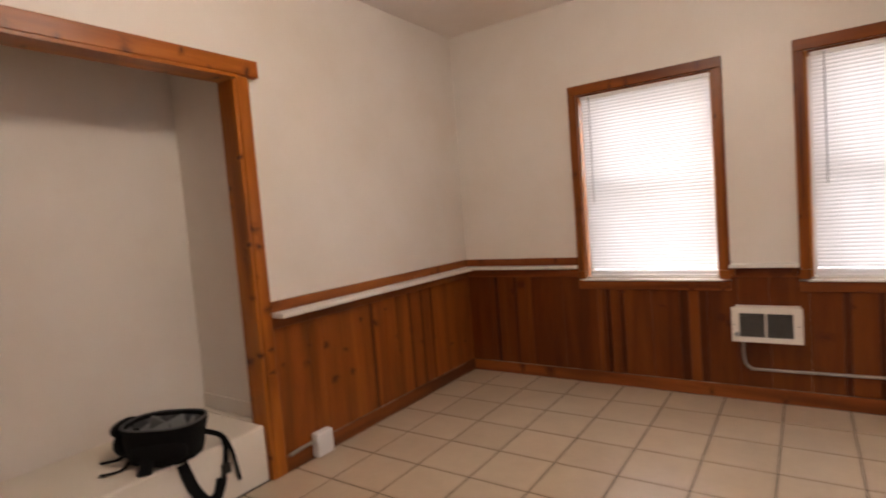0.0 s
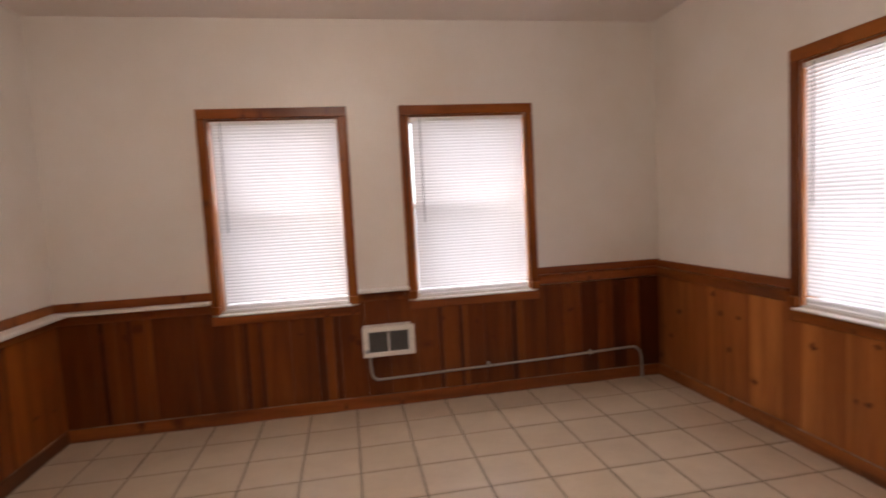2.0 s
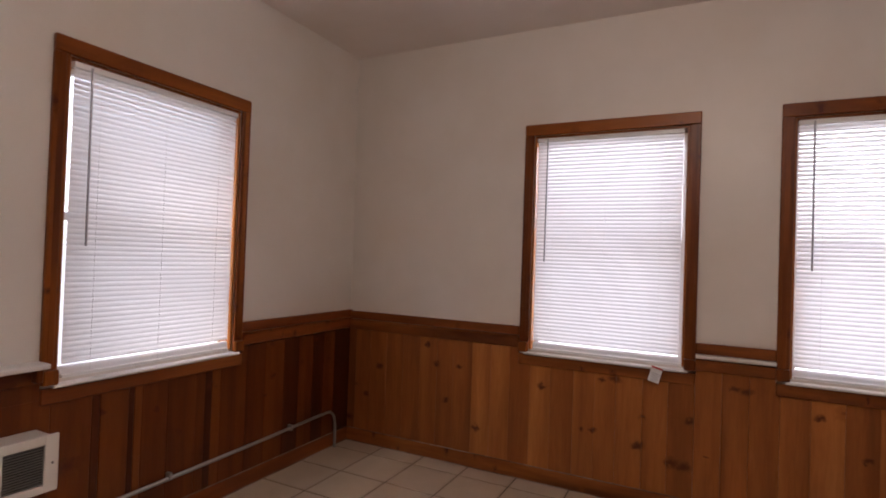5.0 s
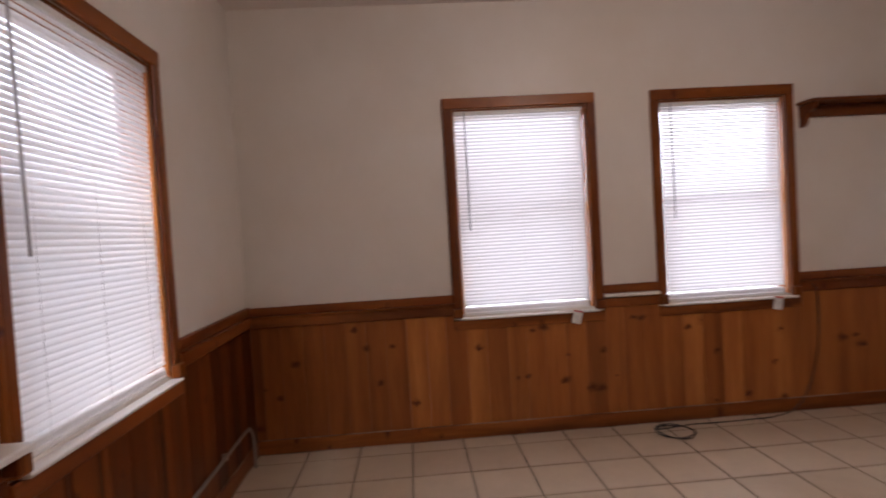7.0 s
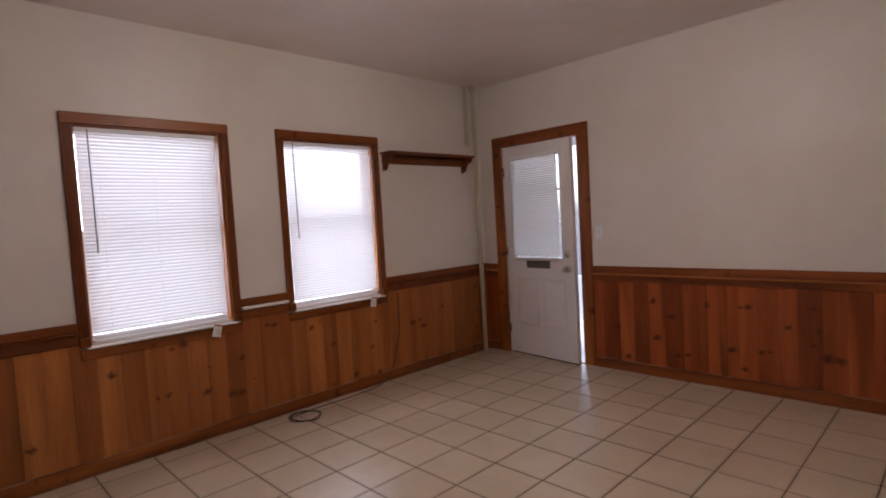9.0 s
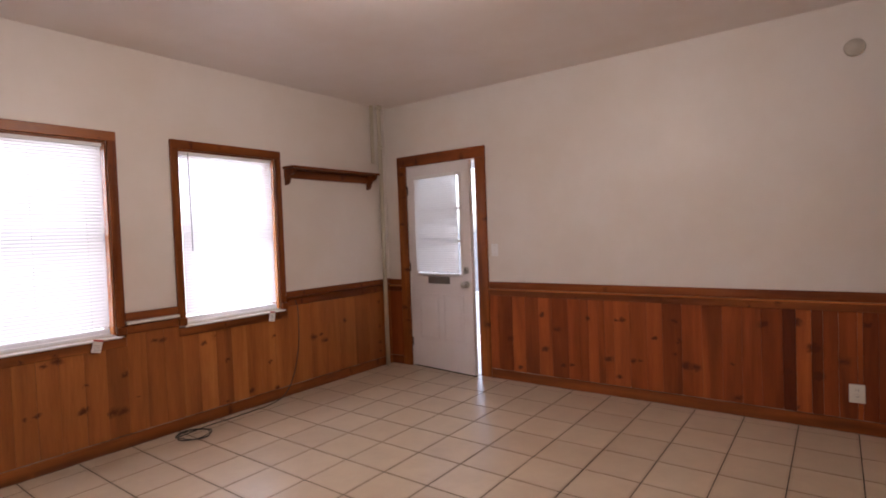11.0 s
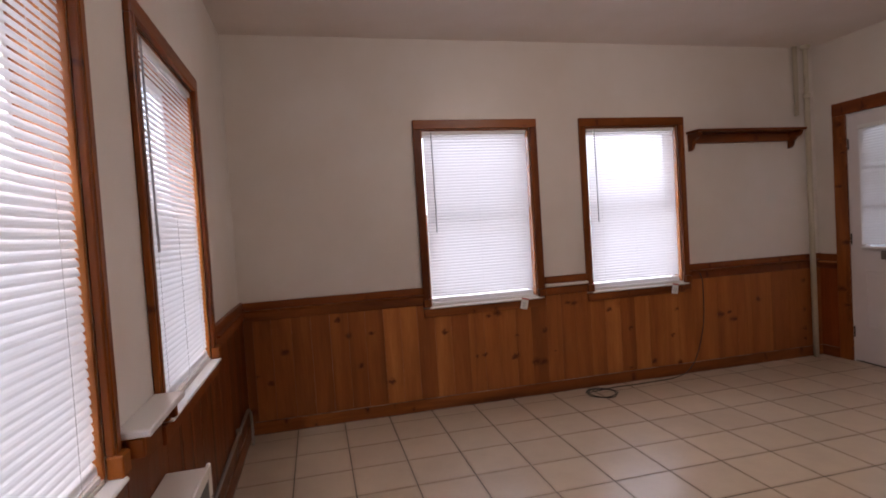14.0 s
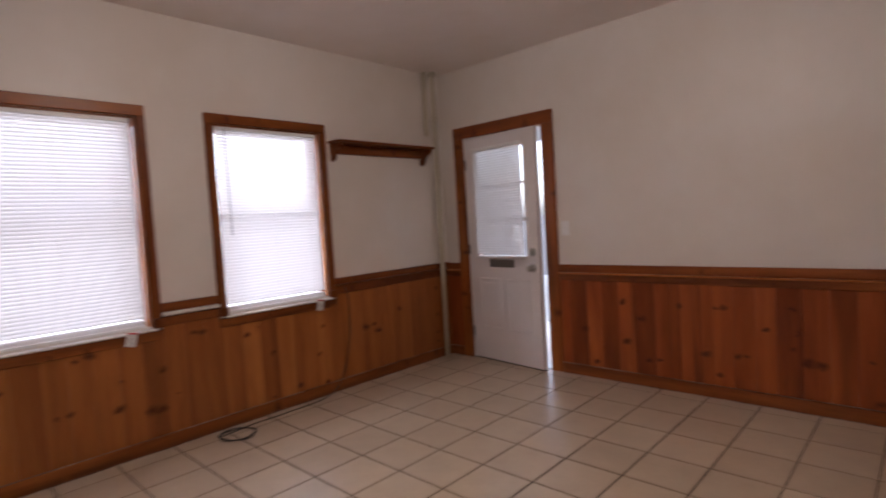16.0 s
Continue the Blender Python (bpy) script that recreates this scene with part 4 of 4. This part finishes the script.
# ---- small wall fittings ----
def plate(name, side, u, z, w, h, material, label, category, slots):
    t = thing(name, wp(side, u, 0, z), label, category)
    base = 0.016 if z < 0.8 else 0.0
    wpart("plate", side, u - w / 2, u + w / 2, base, base + 0.006, z - h / 2, z + h / 2, material, t, 0.0025)
    if slots == "switch":
        wpart("toggle", side, u - 0.005, u + 0.005, base + 0.006, base + 0.018, z - 0.011, z + 0.011, material, t, 0.002)
        zz = (0.042, -0.042)
    else:
        for s in (0.02, -0.02):
            wpart("socket", side, u - 0.016, u + 0.016, base + 0.006, base + 0.0085, z + s - 0.013, z + s + 0.013, material, t, 0.003)
            for q in (-0.006, 0.006):
                wpart("slot", side, u + q - 0.001, u + q + 0.001, base + 0.0086, base + 0.009, z + s - 0.004, z + s + 0.006, BLACK, t, 0)
        zz = (0,)
    for s in zz:
        bm = bmesh.new()
        cyl(bm, wp(side, u, base + 0.006, z + s), wp(side, u, base + 0.0072, z + s), 0.003, 8)
        part("screw", bm, METAL, t)


plate("light_switch", "s", -0.215, 1.185, 0.072, 0.116, WPLASTIC, "white toggle light switch on the cream wall beside the door", "light switch", "switch")
plate("wall_outlet", "s", -2.828, 0.254, 0.082, 0.118, PLASTIC, "ivory double wall outlet on the pine wainscot", "outlet", "outlet")

bx = thing("outlet_box", (-3.08, 3.33, 0.02), "white surface-mounted outlet box on the wainscot above the floor", "outlet")
boxpart("box", (XA + 0.025, 3.28, 0.012), (XA + 0.072, 3.395, 0.145), WPLASTIC, bx, 0.005)
boxpart("cover", (XA + 0.0725, 3.284, 0.016), (XA + 0.077, 3.391, 0.141), WPLASTIC, bx, 0.003)
bm = bmesh.new()
tube(bm, [(XA + 0.045, 3.28, 0.105), (XA + 0.04, 3.20, 0.1), (XA + 0.035, 3.12, 0.09)], 0.009, 8)
part("feed_tube", bm, STEEL, bx, "grey conduit stub", True)

sa = thing("door_chime", (-2.84, YD, 2.4), "small round grey-beige cover high on the cream wall", "wall fitting")
bm = bmesh.new()
cyl(bm, (-2.84, YD, 2.405), (-2.84, YD + 0.02, 2.405), 0.055, 28, 0.048)
part("cover", bm, mat("grey_beige_plastic", (0.5, 0.47, 0.41), 0.5), sa, "", True)

# ---- ceiling lamp ----
lp_ = thing("ceiling_lamp", (*LAMP, ZC), "small round flush ceiling lamp with a white glass shade", "lamp")
bm = bmesh.new()
cyl(bm, (*LAMP, ZC - 0.025), (*LAMP, ZC), 0.075, 32)
part("base", bm, WPLASTIC, lp_, "white lamp holder", True)
bm = bmesh.new()
cyl(bm, (*LAMP, ZC - 0.075), (*LAMP, ZC - 0.025), 0.022, 20)
part("socket", bm, WPLASTIC, lp_, "", True)

# ---- black cable on the floor ----
cb = thing("black_cable", (0.9, 2.5, 0), "black cable coiled on tile floor, rising to window sill", "cable")
pts = [(XC - 0.045, 1.49, 0.82), (XC - 0.04, 1.465, 0.76), (XC - 0.028, 1.45, 0.6), (XC - 0.028, 1.46, 0.42), (XC - 0.03, 1.50, 0.25), (XC - 0.04, 1.56, 0.12), (XC - 0.06, 1.66, 0.03), (1.0, 1.82, 0.008), (0.99, 2.0, 0.006), (0.985, 2.2, 0.006), (0.99, 2.36, 0.006)]
for k in range(30):
    a = -0.9 - k * 0.47
    r = 0.105 + 0.008 * math.sin(k * 1.7)
    pts.append((0.895 + r * 1.05 * math.cos(a + 1.9), 2.52 + r * math.sin(a + 1.9), 0.006 + 0.003 * (k // 7)))
bm = bmesh.new()
tube(bm, pts, 0.0037, 8)
part("cord", bm, CABLE, cb, "", True)

# ---- bag on the platform ----
def bag():
    c = Vector((-3.235, 2.57, 0.29))
    ang = radians(31)
    t = thing("camera_bag", c, "open black nylon bag with grey lining on the cream platform", "bag")
    ex, ey = Vector((math.cos(ang), math.sin(ang), 0)), Vector((-math.sin(ang), math.cos(ang), 0))

    def ring(bm, z, rx, ry, lean, n=40, p=2.7, puff=0.0):
        out = []
        for k in range(n):
            a = k * math.tau / n
            ca, sa_ = math.cos(a), math.sin(a)
            x = 0.9 * rx * math.copysign(abs(ca) ** (2 / p), ca)
            y = 0.95 * ry * math.copysign(abs(sa_) ** (2 / p), sa_)
            wv = 1 + puff * math.sin(5 * a + z * 30)
            q = c + ex * (x * wv) + ey * (y * wv) + Vector((0.0, 0, z * 0.9)) + Vector((lean * 1.2, -lean * 0.2, 0)) * (z / 0.2)
            out.append(bm.verts.new(q))
        return out

    def loft(bm, rings):
        for p, q in zip(rings, rings[1:]):
            for k in range(len(p)):
                bm.faces.new((p[k], p[(k + 1) % len(p)], q[(k + 1) % len(p)], q[k]))
    bm = bmesh.new()
    r = [ring(bm, z, rx, ry, 0.018, puff=0.012) for z, rx, ry in ((0.002, 0.14, 0.09), (0.012, 0.165, 0.11), (0.05, 0.178, 0.122), (0.10, 0.183, 0.128), (0.15, 0.19, 0.132), (0.175, 0.195, 0.135), (0.19, 0.196, 0.136), (0.196, 0.19, 0.131), (0.19, 0.18, 0.121), (0.165, 0.176, 0.118))]
    loft(bm, r)
    bm.faces.new(r[0][::-1])
    part("shell", bm, FABRIC, t, "black nylon", True)
    bm = bmesh.new()
    r = [ring(bm, z, rx, ry, 0.018) for z, rx, ry in ((0.178, 0.1755, 0.1175), (0.12, 0.165, 0.108), (0.06, 0.155, 0.1), (0.03, 0.145, 0.09))]
    loft(bm, r)
    bm.faces.new(r[-1])
    part("lining", bm, LINING, t, "grey padded lining", True)
    bm = bmesh.new()
    loft(bm, [ring(bm, 0.197, 0.196, 0.136, 0.018), ring(bm, 0.203, 0.194, 0.134, 0.018), ring(bm, 0.203, 0.187, 0.128, 0.018), ring(bm, 0.197, 0.185, 0.126, 0.018), ring(bm, 0.1965, 0.196, 0.136, 0.018)])
    part("zip", bm, mat("zip_grey", (0.06, 0.062, 0.066), 0.5), t, "dark grey zip rim", True)
    # padded inserts of different size and lean
    for along_, across, turn, w, hgt, z in ((-0.085, 0.0, 8, 0.2, 0.12, 0.105), (0.03, -0.01, -14, 0.19, 0.13, 0.11), (0.10, 0.0, 20, 0.17, 0.11, 0.11)):
        bm = bmesh.new()
        m4 = Matrix.Translation(c + ex * along_ + ey * across + Vector((0.014, 0, z))) @ Matrix.Rotation(ang + radians(turn), 4, "Z") @ Matrix.Rotation(radians(turn), 4, "Y")
        addbox(bm, (-0.008, -w / 2, -hgt / 2), (0.008, w / 2, hgt / 2), 0.006)
        bmesh.ops.transform(bm, matrix=m4, verts=bm.verts)
        part("divider", bm, PALELINING, t, "grey padded divider")
    bm = bmesh.new()
    m4 = Matrix.Translation(c + ex * -0.03 + Vector((0.014, 0, 0.135))) @ Matrix.Rotation(ang + radians(80), 4, "Z") @ Matrix.Rotation(radians(24), 4, "X")
    addbox(bm, (-0.007, -0.055, -0.05), (0.007, 0.055, 0.05), 0.006)
    bmesh.ops.transform(bm, matrix=m4, verts=bm.verts)
    part("divider", bm, PALELINING, t, "grey padded divider")
    # lid folded back against the side, and the pocket that bulges below it
    for nm, off, zz, r3 in (("folded_lid", 0.185, 0.15, (0.042, 0.085, 0.036)), ("side_pocket", 0.17, 0.085, (0.05, 0.085, 0.07))):
        bm = bmesh.new()
        bmesh.ops.create_uvsphere(bm, u_segments=20, v_segments=12, radius=1.0, matrix=Matrix.Translation(c - ex * off + Vector((0.0, 0, zz))) @ Matrix.Rotation(ang, 4, "Z") @ Matrix.Diagonal((*r3, 1)))
        for v in bm.verts:
            v.co += Vector((0.006, 0.006, 0.004)) * noise.noise(v.co * 22)
        part(nm, bm, FABRIC, t, "", True)
    # front pocket sagging over the edge side
    bm = bmesh.new()
    bmesh.ops.create_uvsphere(bm, u_segments=22, v_segments=12, radius=1.0, matrix=Matrix.Translation(c - ey * 0.10 + ex * 0.03 + Vector((0.0, 0, 0.07))) @ Matrix.Rotation(ang, 4, "Z") @ Matrix.Diagonal((0.13, 0.045, 0.066, 1)))
    for v in bm.verts:
        v.co += Vector((0.007, 0.007, 0.004)) * noise.noise(v.co * 18)
    part("front_pocket", bm, FABRIC, t, "", True)
    bm = bmesh.new()
    ribbon(bm, [c - ey * 0.12 + Vector((0, 0, 0.10)), c - ey * 0.15 + ex * 0.005 + Vector((0, 0, 0.04)), c - ey * 0.185 + ex * 0.01 + Vector((0, 0, 0.008))], ex, 0.06, 0.01)
    part("hip_flap", bm, FABRIC, t)
    xf = XA + 0.012
    for name, pts, w, th in (
        ("shoulder_strap", [(-3.14, 2.56, 0.33), (xf - 0.015, 2.575, 0.27), (xf, 2.60, 0.17), (xf, 2.64, 0.09), (xf + 0.005, 2.68, 0.055), (xf, 2.72, 0.075), (xf, 2.745, 0.14)], 0.05, 0.01),
        ("webbing", [(-3.12, 2.66, 0.40), (-3.11, 2.71, 0.375), (xf - 0.005, 2.765, 0.335), (xf, 2.78, 0.28), (xf, 2.77, 0.2), (xf, 2.75, 0.12)], 0.024, 0.004),
        ("loose_end", [(xf - 0.005, 2.78, 0.325), (xf + 0.006, 2.805, 0.25), (xf + 0.006, 2.82, 0.17), (xf + 0.004, 2.835, 0.09)], 0.018, 0.003),
        ("thin_strap", [(-3.38, 2.50, 0.34), (-3.42, 2.45, 0.298), (-3.44, 2.41, 0.296), (-3.45, 2.38, 0.298)], 0.022, 0.004),
        ("thin_strap", [(-3.30, 2.46, 0.33), (-3.29, 2.41, 0.298), (-3.29, 2.37, 0.296), (-3.31, 2.32, 0.300)], 0.022, 0.004),
    ):
        bm = bmesh.new()
        ribbon(bm, pts, (0, 1, 0.15) if name != "thin_strap" else (1, 0.2, 0), w, th)
        part(name, bm, FABRIC, t)
    bm = bmesh.new()
    addbox(bm, (xf - 0.004, 2.748, 0.15), (xf + 0.012, 2.792, 0.2), 0.004)
    part("buckle", bm, mat("buckle_plastic", (0.01, 0.01, 0.01), 0.35), t)


bag()

# ---- outside ----
gr = boxpart("ground", (-900, -900, -0.62), (900, 900, -0.5), TARMAC, None, 0)
tagged(gr, "grey asphalt ground outside", "ground", kind="structure")
pv = boxpart("porch", (-0.6, -1.6, -0.5), (1.6, YD - THICK - 0.002, -0.02), GROUND, None, 0.01)
tagged(pv, "pale concrete porch slab outside the door", "porch", kind="structure")
pr = thing("porch_roof", (0.5, YD - THICK, 2.3), "white painted board ceiling of the porch outside the door", "roof", kind="structure")
# carried far out, with an unseen deck, to keep sky light off the door
for k in range(20):
    y = YD - THICK - 0.004 - k * 0.12
    boxpart("soffit_board", (-0.7, y - 0.116, 2.32), (1.7, y, 2.345), SIDING, pr, 0.004)
boxpart("shading_deck", (-0.75, -2.4, 2.35), (1.75, YD - THICK - 0.004, 2.42), TARMAC, pr, 0.004)
fs = thing("neighbour_wall", (0, -2.6, 0), "low white painted clapboard wall across the porch", "wall", kind="structure")
for k in range(7):
    z = -0.5 + k * 0.13
    bm = bmesh.new()
    vs = addbox(bm, (-3, -2.72, z), (4, -2.6, z + 0.126), 0.0)
    for q in vs:
        if q.co.y > -2.65 and q.co.z > z + 0.05:
            q.co.y -= 0.02
    part("clapboard", bm, SIDING, fs)


# ---- floor tiles ----
PX, PY, GAP, GAPX = 0.314, 0.3138, 0.0055, 0.0055
meshes = {}
for ix in range(-12, 6):
    for iy in range(-10, 9):
        x0, x1 = -0.008 + ix * PX + GAPX / 2, -0.008 + (ix + 1) * PX - GAPX / 2
        y0, y1 = 2.851 + iy * PY + GAP / 2, 2.851 + (iy + 1) * PY - GAP / 2
        x0, x1, y0, y1 = max(x0, XA + 0.004), min(x1, XC - 0.004), max(y0, YD + 0.004), min(y1, YB - 0.004)
        if x1 - x0 < 0.03 or y1 - y0 < 0.03:
            continue
        key = (round(x1 - x0, 3), round(y1 - y0, 3))
        if key not in meshes:
            bm = bmesh.new()
            addbox(bm, (-key[0] / 2, -key[1] / 2, -0.006), (key[0] / 2, key[1] / 2, 0), 0.0012)
            me = bpy.data.meshes.new("tile")
            bm.to_mesh(me)
            bm.free()
            me.materials.append(TILE)
            meshes[key] = me
        ob = new("tile", meshes[key])
        ob.location = ((x0 + x1) / 2, (y0 + y1) / 2, 0)
        ob.parent = floor
